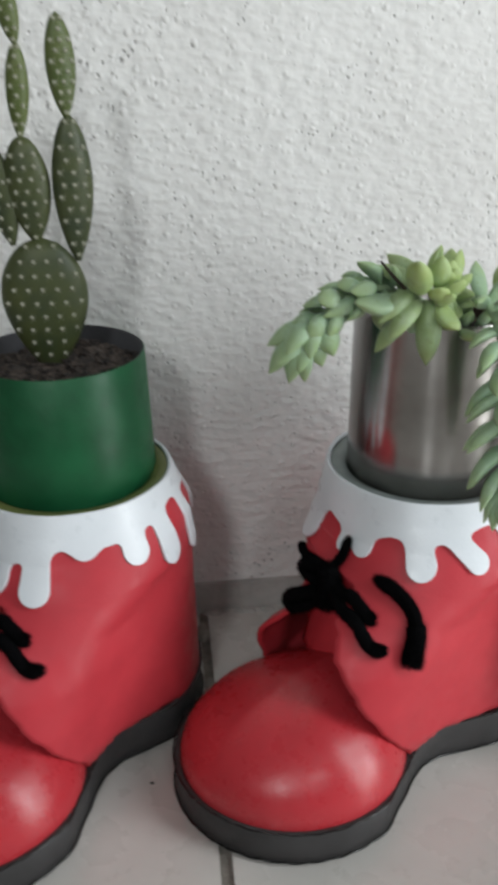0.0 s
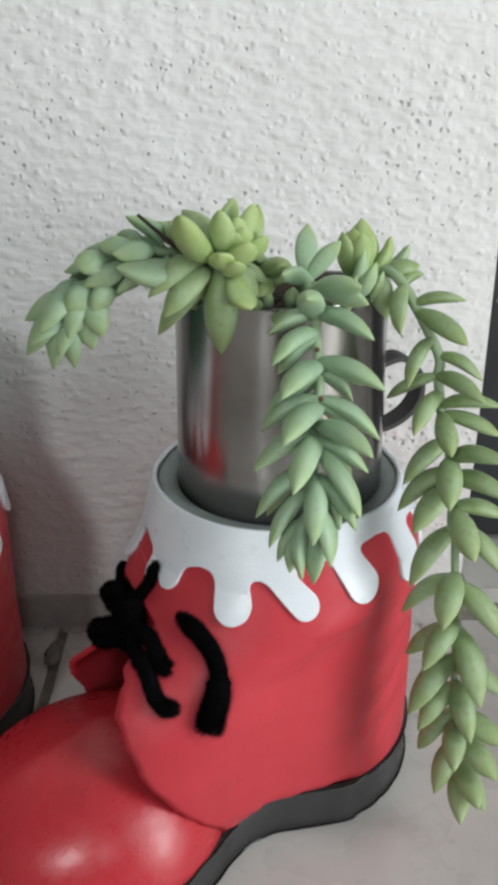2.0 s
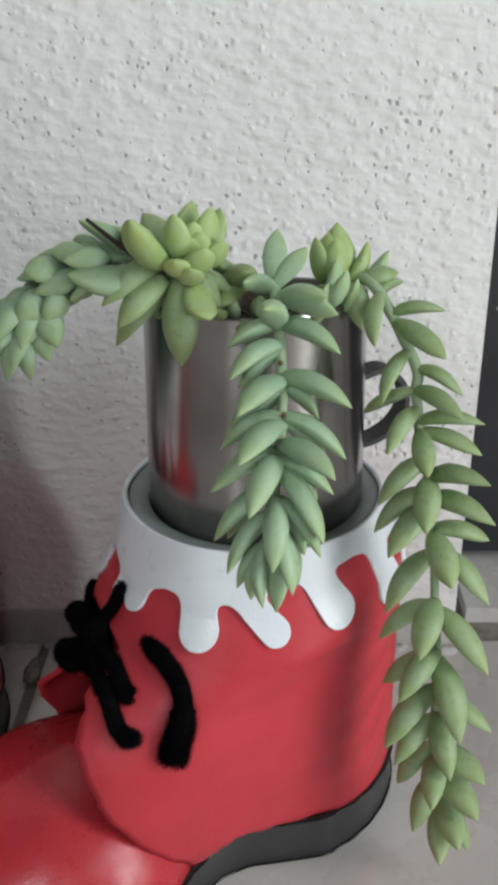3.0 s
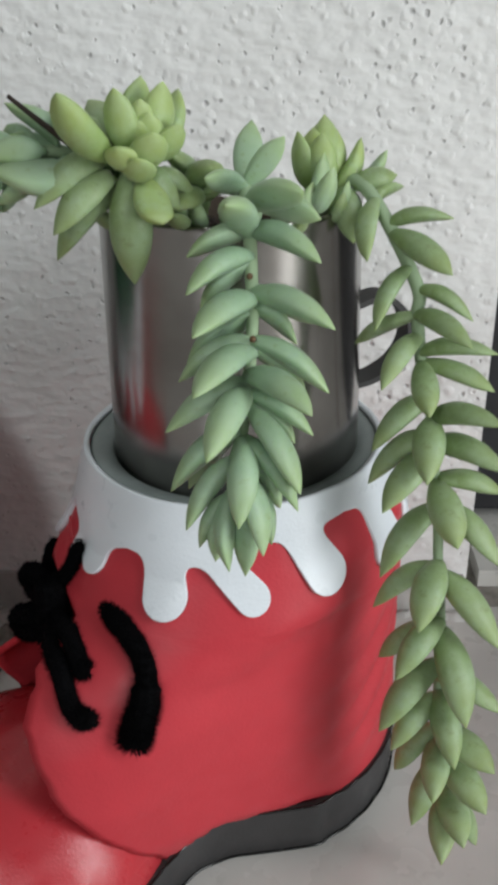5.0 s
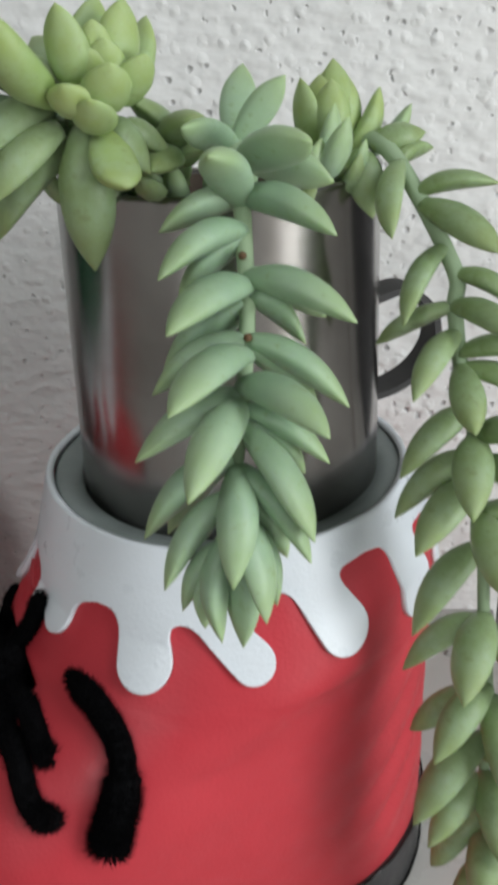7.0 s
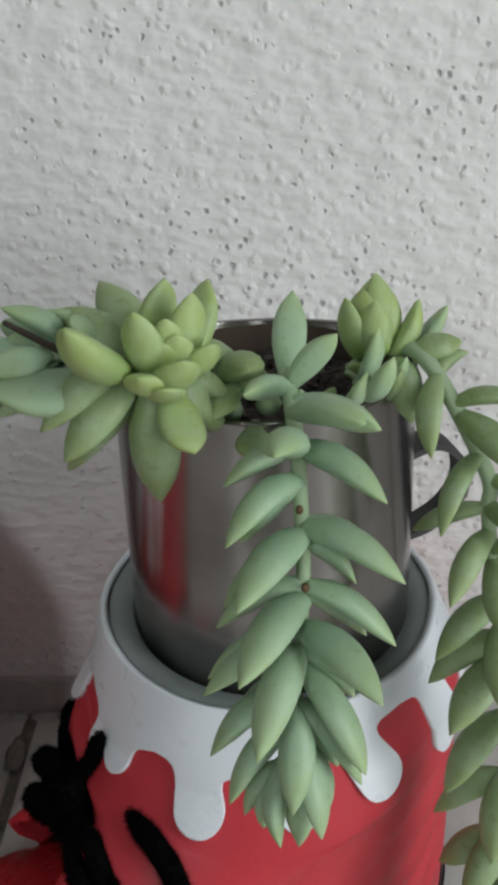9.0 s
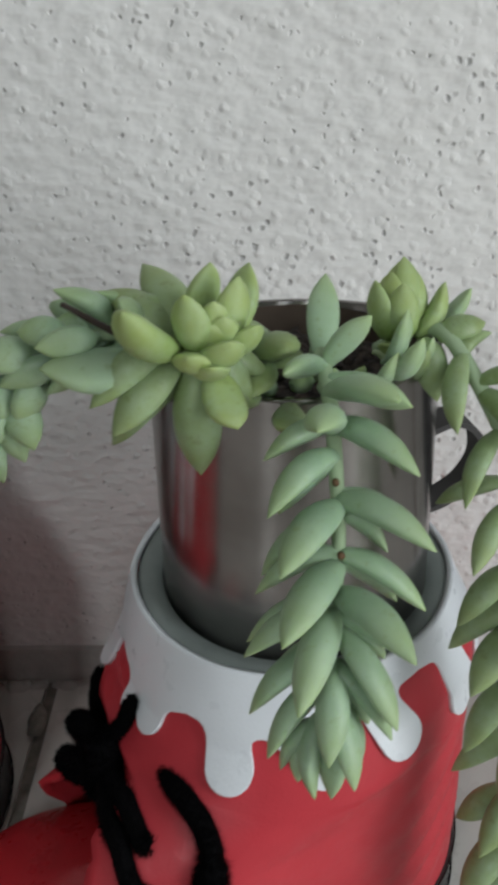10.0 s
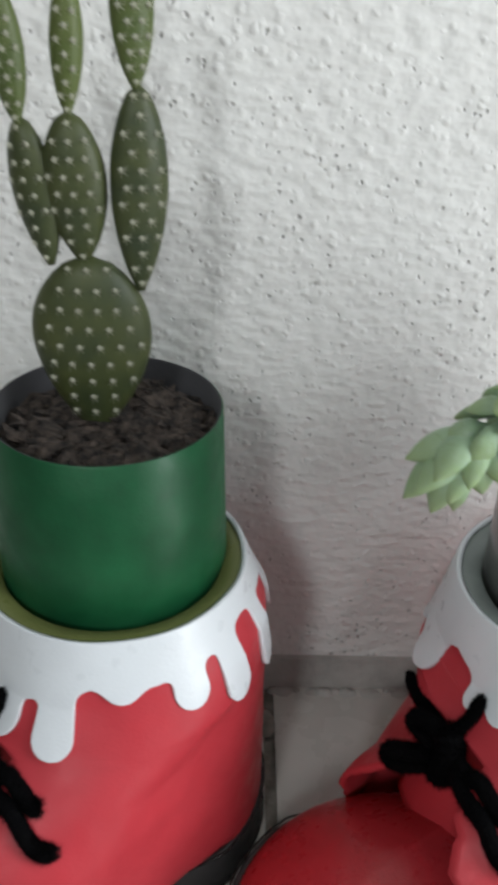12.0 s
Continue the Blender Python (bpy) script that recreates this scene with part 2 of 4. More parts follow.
def smooth_path(points, steps=10):
    """A Catmull-Rom curve through the points."""
    p = [Vector(q) for q in points]
    p = [2 * p[0] - p[1]] + p + [2 * p[-1] - p[-2]]
    out = []
    for i in range(1, len(p) - 2):
        for k in range(steps):
            t = k / steps
            a, b, c, d = p[i - 1], p[i], p[i + 1], p[i + 2]
            out.append(0.5 * (2 * b + (c - a) * t + (2 * a - 5 * b + 4 * c - d) * t * t + (3 * b - 3 * c + d - a) * t ** 3))
    out.append(p[-2])
    return out


def frames_along(path):
    """A tangent and two normals at each point of a path, turning as little as possible."""
    out, n = [], None
    for i, p in enumerate(path):
        t = (path[min(i + 1, len(path) - 1)] - path[max(i - 1, 0)]).normalized()
        if n is None:
            n = t.orthogonal().normalized()
        n = (n - t * n.dot(t)).normalized()
        out.append((p, t, n, t.cross(n)))
    return out


def tube(name, path, radius, material, n=10):
    """A round tube with closed ends; radius is a number or a function of 0..1 along the path."""
    fr, v = frames_along(path), []
    for i, (p, t, a, b) in enumerate(fr):
        r = radius(i / (len(fr) - 1)) if callable(radius) else radius
        v += [p + r * (math.cos(2 * math.pi * j / n) * a + math.sin(2 * math.pi * j / n) * b) for j in range(n)]
    f = grid_faces(len(fr), n, True)
    f += [tuple(reversed(range(n))), tuple(range(len(v) - n, len(v)))]
    return link_mesh(name, v, f, material)


def interp(x, table):
    return float(np.interp(x, [a for a, _ in table], [b for _, b in table]))


# ---- the room ----
WALL_Y, END_X, DOOR_Y = 0.646, 0.353, 0.722
ROOM_W, ROOM_E, ROOM_S, ROOM_H = -1.7, 1.0, -2.0, 2.6
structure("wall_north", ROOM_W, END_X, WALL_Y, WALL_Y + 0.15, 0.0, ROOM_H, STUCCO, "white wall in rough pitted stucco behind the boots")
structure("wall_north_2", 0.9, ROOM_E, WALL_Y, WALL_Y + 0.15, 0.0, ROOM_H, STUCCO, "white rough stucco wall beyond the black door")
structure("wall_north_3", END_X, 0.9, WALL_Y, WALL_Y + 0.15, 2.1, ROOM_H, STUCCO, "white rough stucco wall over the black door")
# unseen side wall and ceiling, added to keep the sky out and limit bounce
structure("unseen_wall_west", ROOM_W - 0.15, ROOM_W, ROOM_S, WALL_Y + 0.15, 0.0, ROOM_H, PAINT, "unseen plain grey-beige side wall, added to enclose the light")
structure("ceiling", ROOM_W - 0.15, ROOM_E + 0.15, ROOM_S - 0.15, WALL_Y + 0.15, ROOM_H, ROOM_H + 0.12, CEILING, "unseen plain grey ceiling, added to shut out the sky", "ceiling")


def wall_with_window(name, m, length, w0, w1, z0, z1, label):
    """A wall along its own x from 0 to length with one window opening through it."""
    v, f = [], []
    for a, b, c, d in ((0, w0, 0, ROOM_H), (w1, length, 0, ROOM_H), (w0, w1, 0, z0), (w0, w1, z1, ROOM_H)):
        if d - c < 0.001:
            continue
        k = len(v)
        v += [(x, y, z) for z in (c, d) for x, y in ((a, 0), (b, 0), (b, 0.15), (a, 0.15))]
        f += [tuple(k + i for i in q) for q in ((3, 2, 1, 0), (4, 5, 6, 7), (0, 1, 5, 4), (1, 2, 6, 5), (2, 3, 7, 6), (3, 0, 4, 7))]
    ob = new(name, link_mesh(name, v, f, PAINT, False))
    ob.matrix_world = m
    return tagged(ob, label, "wall", kind="structure")


# unseen walls, added so that daylight enters only at the three lamps
wall_with_window("unseen_wall_east", pose(ROOM_E, WALL_Y + 0.15, 0, 0, 0, -90) @ pose(0, 0, 0), 2.80, 0.56, 1.02, 0.0, 2.0, "unseen plain grey-beige wall, added round an open doorway to daylight")
wall_with_window("unseen_wall_south", pose(ROOM_W, ROOM_S - 0.15, 0), 1.6, 0.77, 1.23, 1.32, 2.16, "unseen plain grey-beige wall, added round a window opening")
wall_with_window("unseen_wall_south_2", pose(ROOM_W + 1.6, ROOM_S - 0.15, 0), 1.1, 0.49, 0.95, 1.32, 2.16, "unseen plain grey-beige wall, added round a second window opening")

floor = structure("floor", ROOM_W - 0.15, ROOM_E + 0.15, ROOM_S - 0.15, WALL_Y + 1.0, -0.12, -0.0025, GROUT, "grey-brown grouted tile floor", "floor")
structure("baseboard", ROOM_W, END_X - 0.002, WALL_Y - 0.0035, WALL_Y - 0.0001, -0.002, 0.0225, CEMENT, "low smeared grey cement strip along the wall foot", "baseboard")
structure("threshold", END_X + 0.012, 0.9, 0.668, 0.9, -0.002, 0.009, TILE, "low grey-beige stone threshold under the black door", "threshold")
door = empty("door_1", pose(END_X, DOOR_Y, 0.012), "closed black metal door with white paint specks", "door")
door["kind"] = "structure"
bevel(part("door_leaf", box_data("door_leaf", 0.004, 0.543, 0.0, 0.04, 0.004, 2.06, DOOR), door), 0.002)
bevel(part("door_rail", box_data("door_rail", 0.05, 0.50, -0.008, 0.0, 0.12, 0.16, DOOR), door), 0.002)


# ---- boots ----
BOOT_R = pose(0.236, 0.548, 0, 0, 0, 216.2)
TAIL = [(0.181, 0.4825, 0.1135), (0.187, 0.4715, 0.1085), (0.1800, 0.4705, 0.1075), (0.1840, 0.4620, 0.1010), (0.1880, 0.4585, 0.0980)]
BOOT_L = pose(0.0355, 0.5625, 0, 0, 0, 234.5)
HEEL_R, TOE_R, TOE_S, SOLE_H, RIM_Z = 0.0676, 0.067, 0.107, 0.0205, 0.158


def sole_outline(n=150):
    pts = [(TOE_S + TOE_R * math.cos(a), TOE_R * math.sin(a), 0) for a in np.radians(np.linspace(0, 94, 14))]
    pts += [(0.0905, 0.0622, 0), (0.078, 0.0580, 0), (0.0665, 0.0535, 0), (0.056, 0.0510, 0), (0.046, 0.0515, 0), (0.034, 0.0555, 0)]
    pts += [(HEEL_R * math.cos(a), HEEL_R * math.sin(a), 0) for a in np.radians(np.linspace(80, 180, 14))]
    half = [(p.x, p.y) for p in smooth_path(pts, 5)]
    return half + [(x, -y * (0.935 if x > 0.06 else 1.0 - 0.065 * max(0.0, x) / 0.06)) for x, y in reversed(half[1:-1])]


def sole_rise(x):
    """How much thicker the sole is under the heel than under the toe."""
    k = max(0.0, min(1.0, (0.066 - x) / 0.02))
    return 0.0038 * k * k * (3 - 2 * k)


def inset(outline, d):
    out, n = [], len(outline)
    for i, (x, y) in enumerate(outline):
        (x0, y0), (x1, y1) = outline[i - 1], outline[(i + 1) % n]
        tx, ty = x1 - x0, y1 - y0
        k = math.hypot(tx, ty) or 1
        out.append((x - d * ty / k, y + d * tx / k))
    return out


WAIST = [(-0.08, 0.1), (0.0, 0.0655), (0.01, 0.062), (0.03, 0.0545), (0.05, 0.0463), (0.06, 0.0468), (0.07, 0.0505), (0.09, 0.057), (0.12, 0.066)]
UPPER_C = [(0.0205, 0.067), (0.035, 0.074), (0.06, 0.075), (0.083, 0.062), (0.1, 0.045), (0.112, 0.022), (0.119, 0.010), (0.135, 0.001), (0.16, 0.001)]
UPPER_RHO = [(0.0205, 0.050), (0.035, 0.054), (0.06, 0.056), (0.083, 0.058), (0.1, 0.058), (0.112, 0.063), (0.119, 0.066), (0.135, 0.063), (0.16, 0.0522)]
SHAFT_R = [(0.0205, 0.0640), (0.06, 0.0635), (0.12, 0.0635), (0.135, 0.0625), (0.146, 0.0578), (0.16, 0.0522)]
FLAP_EDGE = [(0.0205, 0.068), (0.035, 0.080), (0.0463, 0.091), (0.067, 0.104), (0.082, 0.107), (0.09, 0.1055), (0.0977, 0.1), (0.1034, 0.095), (0.112, 0.083), (0.1175, 0.0755), (0.118, 0.2), (0.2, 0.2)]
FAR_EDGE = [(0.0205, 0.068), (0.035, 0.082), (0.055, 0.091), (0.062, 0.0935), (0.068, 0.0945), (0.08, 0.0905), (0.09, 0.086), (0.0975, 0.083), (0.1034, 0.079), (0.1175, 0.0755), (0.118, 0.2), (0.2, 0.2)]
FAR_PINCH = [(0.0205, 1.0), (0.04, 0.85), (0.068, 0.73), (0.08, 0.50), (0.09, 0.33), (0.0975, 0.30), (0.105, 0.5), (0.112, 0.8), (0.118, 1.0), (0.2, 1.0)]


def far_trim(theta, z):
    """How much slimmer the shaft is on its inner side than a true round."""
    d = (math.degrees(theta) + 180) % 360 - 180 + 62
    k = max(0.0, min(1.0, (RIM_Z + 0.004 - z) / 0.045))
    return 0.0085 * math.exp(-(d / 62) ** 4) * k * k * (3 - 2 * k)


def upper_half(z, far=False, n=56):
    """Half of the upper's outline at height z, from the front edge round to the back of the heel."""
    c, rho, r = interp(z, UPPER_C), interp(z, UPPER_RHO), interp(z, SHAFT_R)
    cosphi = max(-1, min(1, (r - rho) / max(c, 1e-4))) if c > abs(r - rho) else 0.0
    phi = math.acos(cosphi)
    pts = [(c + rho * math.cos(a), rho * math.sin(a)) for a in np.linspace(0, phi, 60)]
    (ax, ay), (bx, by) = pts[-1], (r * math.cos(phi), r * math.sin(phi))
    pts += [(ax + (bx - ax) * k / 30, ay + (by - ay) * k / 30) for k in range(1, 30)]
    pts += [(r * math.cos(a), r * math.sin(a)) for a in np.linspace(phi, math.pi, 90)]
    edge = interp(z, FAR_EDGE if far else FLAP_EDGE)
    if far:
        k = interp(z, FAR_PINCH)
        pts = [(x, y * (1 + (k - 1) * max(0.0, min(1.0, (x - 0.01) / 0.06)) ** 1.3)) for x, y in pts]
    pts = [(x, min(y, interp(x, WAIST) - (0.0035 if 0.0 < x < 0.075 else 0.0) + 1.55 * max(0.0, z - SOLE_H - sole_rise(x)) + 6.0 * max(0.0, z - SOLE_H - sole_rise(x)) ** 2)) for x, y in pts if x <= edge]
    trim = [(far_trim(math.atan2(-y if far else y, x), z) * (1 if z > 0.112 else max(0.0, (z - 0.09) / 0.022)), math.hypot(x, y)) for x, y in pts]
    pts = [(x * (1 - t / r), y * (1 - t / r)) for (x, y), (t, r) in zip(pts, trim)]
    d = np.concatenate([[0], np.cumsum([math.hypot(b[0] - a[0], b[1] - a[1]) for a, b in zip(pts, pts[1:])])])
    s = np.linspace(0, d[-1], n)
    return list(zip(np.interp(s, d, [p[0] for p in pts]), np.interp(s, d, [p[1] for p in pts])))


def upper_radius(theta, z):
    """Distance of the closed upper's skin from the shaft's axis, in a direction, above the flaps."""
    c, rho, r = interp(z, UPPER_C), interp(z, UPPER_RHO), interp(z, SHAFT_R)
    s, best = math.sin(theta), r
    for k in (0.25, 0.5, 0.75, 1.0):
        ck, rk = c * k, r + (rho - r) * k
        if rk > abs(ck * s):
            best = max(best, ck * math.cos(theta) + math.sqrt(rk * rk - ck * ck * s * s))
    return best - far_trim(theta, z)


def upper_mesh(crumple):
    zs = list(np.linspace(SOLE_H - 0.002, 0.1178, 40)) + list(np.linspace(0.1182, RIM_Z - 0.004, 14))
    v, cols = [], 0
    for z in zs:
        h = upper_half(z)
        # creases where the sheet bends
        row = [(x, y) for x, y in h] + [(x, -y) for x, y in reversed(upper_half(z, True)[:-1])]
        cols = len(row)
        for j, (x, y) in enumerate(row):
            turn = (math.degrees(math.atan2(y, x)) - 108) / 20
            crease = crumple * math.exp(-turn * turn - ((z - 0.072) / 0.040) ** 4) * math.sin(z * 330 - turn * 5.5)
            k = crease / 0.8 + 0.0007 * noise.noise(Vector((x * 45, y * 45, z * 30))) + 0.0004 * noise.noise(Vector((x * 120, y * 120, z * 60)))
            k *= 12 * max(0.0, min(1.0, (z - 0.026) / 0.02))
            v.append((x * (1 + k), y * (1 + k), z))
    return link_mesh("upper", v, [tuple(reversed(f)) for f in grid_faces(len(zs), cols)], RED)


def cap_mesh():
    """The toe cap: a dome that falls off more gently on its inner side, its top set back toward the shaft."""
    v, nu, nv = [], 84, 28
    for i in range(nv + 1):
        e = math.pi / 2 * i / nv
        for j in range(nu):
            a = 2 * math.pi * j / nu
            ca, sa = math.cos(a), math.sin(a)
            inner = max(0.0, -sa)
            ce, se = max(0.0, math.cos(e)) ** (0.92 + 0.8 * inner), math.sin(e) ** 0.97
            x = TOE_S - 0.016 * (1 - ce) + ce * ca * (0.0645 - 0.004 * inner if ca > 0 else 0.070)
            y = ce * sa * (0.0645 - 0.0055 * inner) * (1.0 if ca > 0 else 1 - 0.2 * ca * ca) + 0.003 * (1 - ce)
            dent = 0.0011 * math.exp(-((x - 0.150) / 0.010) ** 2 - ((y - 0.022) / 0.012) ** 2)
            k = 0.0008 * noise.noise(Vector((x * 40, y * 40, e)))
            v.append((x, y, SOLE_H - 0.001 + 0.0465 * se + k * 1.5 - dent))
    f = grid_faces(nv + 1, nu, True)
    return link_mesh("toe_cap", v, f, RED_CAP)


def sole_mesh():
    out = sole_outline()
    rows = [(0.0012, 0.0), (0.0, 0.0012), (0.0004, 0.010), (0.0, SOLE_H - 0.0012), (0.0009, SOLE_H), (0.0030, SOLE_H), (0.0034, SOLE_H - 0.0012)]
    v = []
    for d, z in rows:
        v += [(x, y, z + sole_rise(x) * z / SOLE_H) for x, y in inset(out, d)]
    n = len(out)
    f = grid_faces(len(rows), n, True) + [tuple(reversed(range(n))), tuple(range(len(v) - n, len(v)))]
    return link_mesh("sole", v, f, SOLE_FOAM)


def collar_mesh(drips, gap_tops):
    """The white drip-edged collar, cut from a sheet round the shaft. Drips are (centre, half-width, bottom height, lean) in
    degrees and metres; gap_tops are the heights of the arches after each of them."""
    unit = math.radians(1) * 0.068
    k = len(drips)
    arch_at, arch_z = [], []
    for i in range(k):
        c, h = drips[i][0] + drips[i][3] * 0.4, drips[i][1]
        c2 = drips[(i + 1) % k][0] + drips[(i + 1) % k][3] * 0.4 + (360 if i == k - 1 else 0)
        arch_at.append((c + c2) / 2)
        arch_z.append(gap_tops[i])
    arch_at = [arch_at[-1] - 360] + arch_at + [arch_at[0] + 360]
    arch_z = [arch_z[-1]] + arch_z + [arch_z[0]]
    nt, nz, z0, z1 = 800, 72, 0.100, RIM_Z + 0.001
    th = np.linspace(-30, 330, nt + 1)[:-1]
    zz = np.linspace(z1, z0, nz)
    T, Z = np.meshgrid(th, zz)
    field = np.interp(T, arch_at, arch_z) - Z
    for c, h, zb, lean in drips:
        rad = h * unit
        az, bz = 0.150, zb + rad
        for shift in (-360, 0, 360):
            ax, bx = (c + shift) * unit, (c + shift + lean) * unit
            px, pz = T * unit - ax, Z - az
            dx, dz = bx - ax, bz - az
            q = np.clip((px * dx + pz * dz) / (dx * dx + dz * dz), 0, 1)
            d = np.hypot(px - q * dx, pz - q * dz) - rad * (0.86 + 0.14 * q)
            mixk = np.clip(0.5 + 0.5 * (field - d) / 0.0052, 0, 1)
            field = field * (1 - mixk) + d * mixk - 0.0052 * mixk * (1 - mixk)
    verts, faces, index = [], [], {}

    def vert(key, t, z):
        if key not in index:
            a = math.radians(t)
            flare = 0.0014 + 0.0018 * max(0, (0.148 - z) / 0.03) + 0.0006 * noise.noise(Vector((math.cos(a) * 3, math.sin(a) * 3, z * 40)))
            r = upper_radius(a, z) + flare
            index[key] = len(verts)
            verts.append((r * math.cos(a), r * math.sin(a), z))
        return index[key]

    for i in range(nz - 1):
        for j in range(nt):
            j2 = (j + 1) % nt
            ring = [(i, j), (i, j2), (i + 1, j2), (i + 1, j)]
            val = [field[p] for p in ring]
            if min(val) >= 0:
                continue
            tj = [th[j], th[j] + 360 / nt, th[j] + 360 / nt, th[j]]
            poly = []
            for q in range(4):
                a, b = q, (q + 1) % 4
                if val[a] < 0:
                    poly.append(vert(ring[a], tj[a], zz[ring[a][0]]))
                if (val[a] < 0) != (val[b] < 0):
                    u = val[a] / (val[a] - val[b])
                    key = (min(ring[a], ring[b]), max(ring[a], ring[b]))
                    poly.append(vert(key, tj[a] + (tj[b] - tj[a]) * u, zz[ring[a][0]] + (zz[ring[b][0]] - zz[ring[a][0]]) * u))
            if len(poly) > 2:
                faces.append(tuple(reversed(poly)))
    return link_mesh("collar", verts, faces, WHITE_FOAM)


def fuzzy(name, path, radius, seed, hairs=900, square=False):
    """A chenille stem: a lumpy core with a dense pile of short fibres. A square one is cut off blunt and widens to its end."""
    rng = random.Random(seed)

    def pile(u):
        if square:
            return radius * (0.80 if u < 0.52 else 1.08) * (0.4 + 0.6 * min(1, math.sqrt(u * 9)))
        return radius * (0.32 + 0.68 * min(1, math.sqrt(min(u, 1 - u) * 7 + 0.02)))
    fr, v, n = frames_along(path), [], 10
    for i, (p, t, a, b) in enumerate(fr):
        u = i / (len(fr) - 1)
        r = pile(u)
        for j in range(n):
            w = 2 * math.pi * j / n
            v.append(p + r * rng.uniform(0.74, 0.84) * (math.cos(w) * a + math.sin(w) * b))
    f = grid_faces(len(fr), n, True) + [tuple(reversed(range(n))), tuple(range(len(v) - n, len(v)))]
    for _ in range(hairs * 4):
        i = rng.randrange(len(fr))
        p, t, a, b = fr[i]
        u = i / (len(fr) - 1)
        r = pile(u)
        w = rng.uniform(0, 2 * math.pi)
        d = (math.cos(w) * a + math.sin(w) * b + t * rng.uniform(-0.5, 0.5)).normalized()
        side = d.cross(t).normalized() * 0.00022
        root = p + d * r * 0.66 + t * rng.uniform(-0.0012, 0.0012)
        k = len(v)
        v += [root - side, root + side, root + (d + Vector([rng.uniform(-0.35, 0.35) for _ in range(3)])) * (r * 0.34 + rng.uniform(0.0, 0.0008))]
        f.append((k, k + 1, k + 2))
    return link_mesh(name, v, f, FUZZ, False)


def build_boot(m, drips, gap_tops, label, edge_material, seed, side_lace=True, crumple=0.0):
    boot = empty("boot_planter", m, label, "boot planter", "pair of boot planters")
    part("sole", sole_mesh(), boot, label="dark grey foam sole")
    for z, d in ((SOLE_H + 0.0004, -0.0004), (0.0022, -0.0007)):
        ring_path = [Vector((p[0], p[1], z + sole_rise(p[0]) * min(1.0, z / SOLE_H) + 0.0003 * math.sin(i * 0.9))) for i, p in enumerate(inset(sole_outline(), d))]
        part("sole_seam", tube("sole_seam", ring_path + ring_path[:1], lambda u: 0.00055, GLUE, 6), boot, label="thin glossy black glued seam")
    cap = part("toe_cap", cap_mesh(), boot, label="rounded glossy red toe cap")
    solidify(part("upper", upper_mesh(crumple), boot, label="red foam upper with open front flaps"), 0.0026)
    tongue = []
    for i in range(14):
        z = 0.055 + 0.075 * i / 13
        for j in range(15):
            y = (j / 14 - 0.5) * 0.058
            tongue.append((0.068 - 12 * y * y + 0.012 * max(0, (0.09 - z) / 0.035), y, z))
    solidify(part("tongue", link_mesh("tongue", tongue, grid_faces(14, 15), RED), boot, label="red foam tongue behind the laces"), 0.002)
    solidify(part("collar", collar_mesh(drips, gap_tops), boot, label="white foam collar cut like dripping icing"), 0.0022, 1.0)
    ring = [(0.0450, RIM_Z - 0.012), (0.0458, RIM_Z - 0.0022), (0.0468, RIM_Z - 0.0012), (0.0535, RIM_Z + 0.0001), (0.0548, RIM_Z - 0.0004), (0.0550, RIM_Z - 0.003), (0.0542, RIM_Z - 0.008)]
    part("pot_rim", lathe("pot_rim", ring, edge_material), boot)
    part("pot_floor", lathe("pot_floor", [(0.0001, 0.140), (0.047, 0.140), (0.0475, 0.150)], edge_material), boot)
    # places of the knot, loops and tails, given from the first boot's heel
    to_local = BOOT_R.inverted()

    def near(pts):
        return smooth_path([to_local @ Vector(p) for p in pts], 9)

    bow = part("bow", fuzzy("bow", near([(0.1705, 0.502, 0.123), (0.1715, 0.498, 0.116), (0.171, 0.497, 0.108), (0.1695, 0.498, 0.099)]), 0.0075, seed, 1200), boot, label="black fuzzy chenille bow")
    ways = dict(
        loop=[[(0.171, 0.500, 0.119), (0.166, 0.505, 0.1205), (0.1615, 0.510, 0.1185), (0.162, 0.511, 0.113), (0.169, 0.501, 0.112)],
              [(0.171, 0.500, 0.110), (0.162, 0.506, 0.103), (0.1535, 0.514, 0.0955), (0.155, 0.513, 0.090), (0.168, 0.502, 0.100)],
              [(0.170, 0.506, 0.118), (0.1665, 0.517, 0.116), (0.164, 0.529, 0.1135), (0.163, 0.541, 0.1125)]],
        tail=[[(0.173, 0.496, 0.115), (0.178, 0.487, 0.111), TAIL[0], TAIL[1], (0.1905, 0.4695, 0.1085)],
              [(0.172, 0.494, 0.112), (0.1755, 0.480, 0.1085), TAIL[2], TAIL[3], TAIL[4], (0.1930, 0.4560, 0.0990)],
              [(0.172, 0.501, 0.119), (0.179, 0.502, 0.1275), (0.1825, 0.5040, 0.1365)]])
    for kind, lists in ways.items():
        for i, pts in enumerate(lists):
            part(kind, fuzzy(kind, near(pts), (0.0048 if kind == "loop" else 0.0044) if i < 2 else 0.0029, seed + i + len(kind), 1100), bow)
    pts = [(0.0722, 0.0205, 0.1195), (0.0705, 0.0335, 0.1163), (0.0702, 0.0440, 0.1092), (0.0738, 0.0500, 0.1008), (0.0780, 0.0519, 0.0935), (0.0803, 0.0530, 0.0880)]
    pts = [(x - 0.0016, y + 0.0042, z + 0.0026) for x, y, z in pts]
    if side_lace:
        part("side_lace", fuzzy("side_lace", smooth_path(pts, 9), 0.0060, seed + 40, 3000, True), boot, label="black fuzzy lace strip across the flap")
    return boot


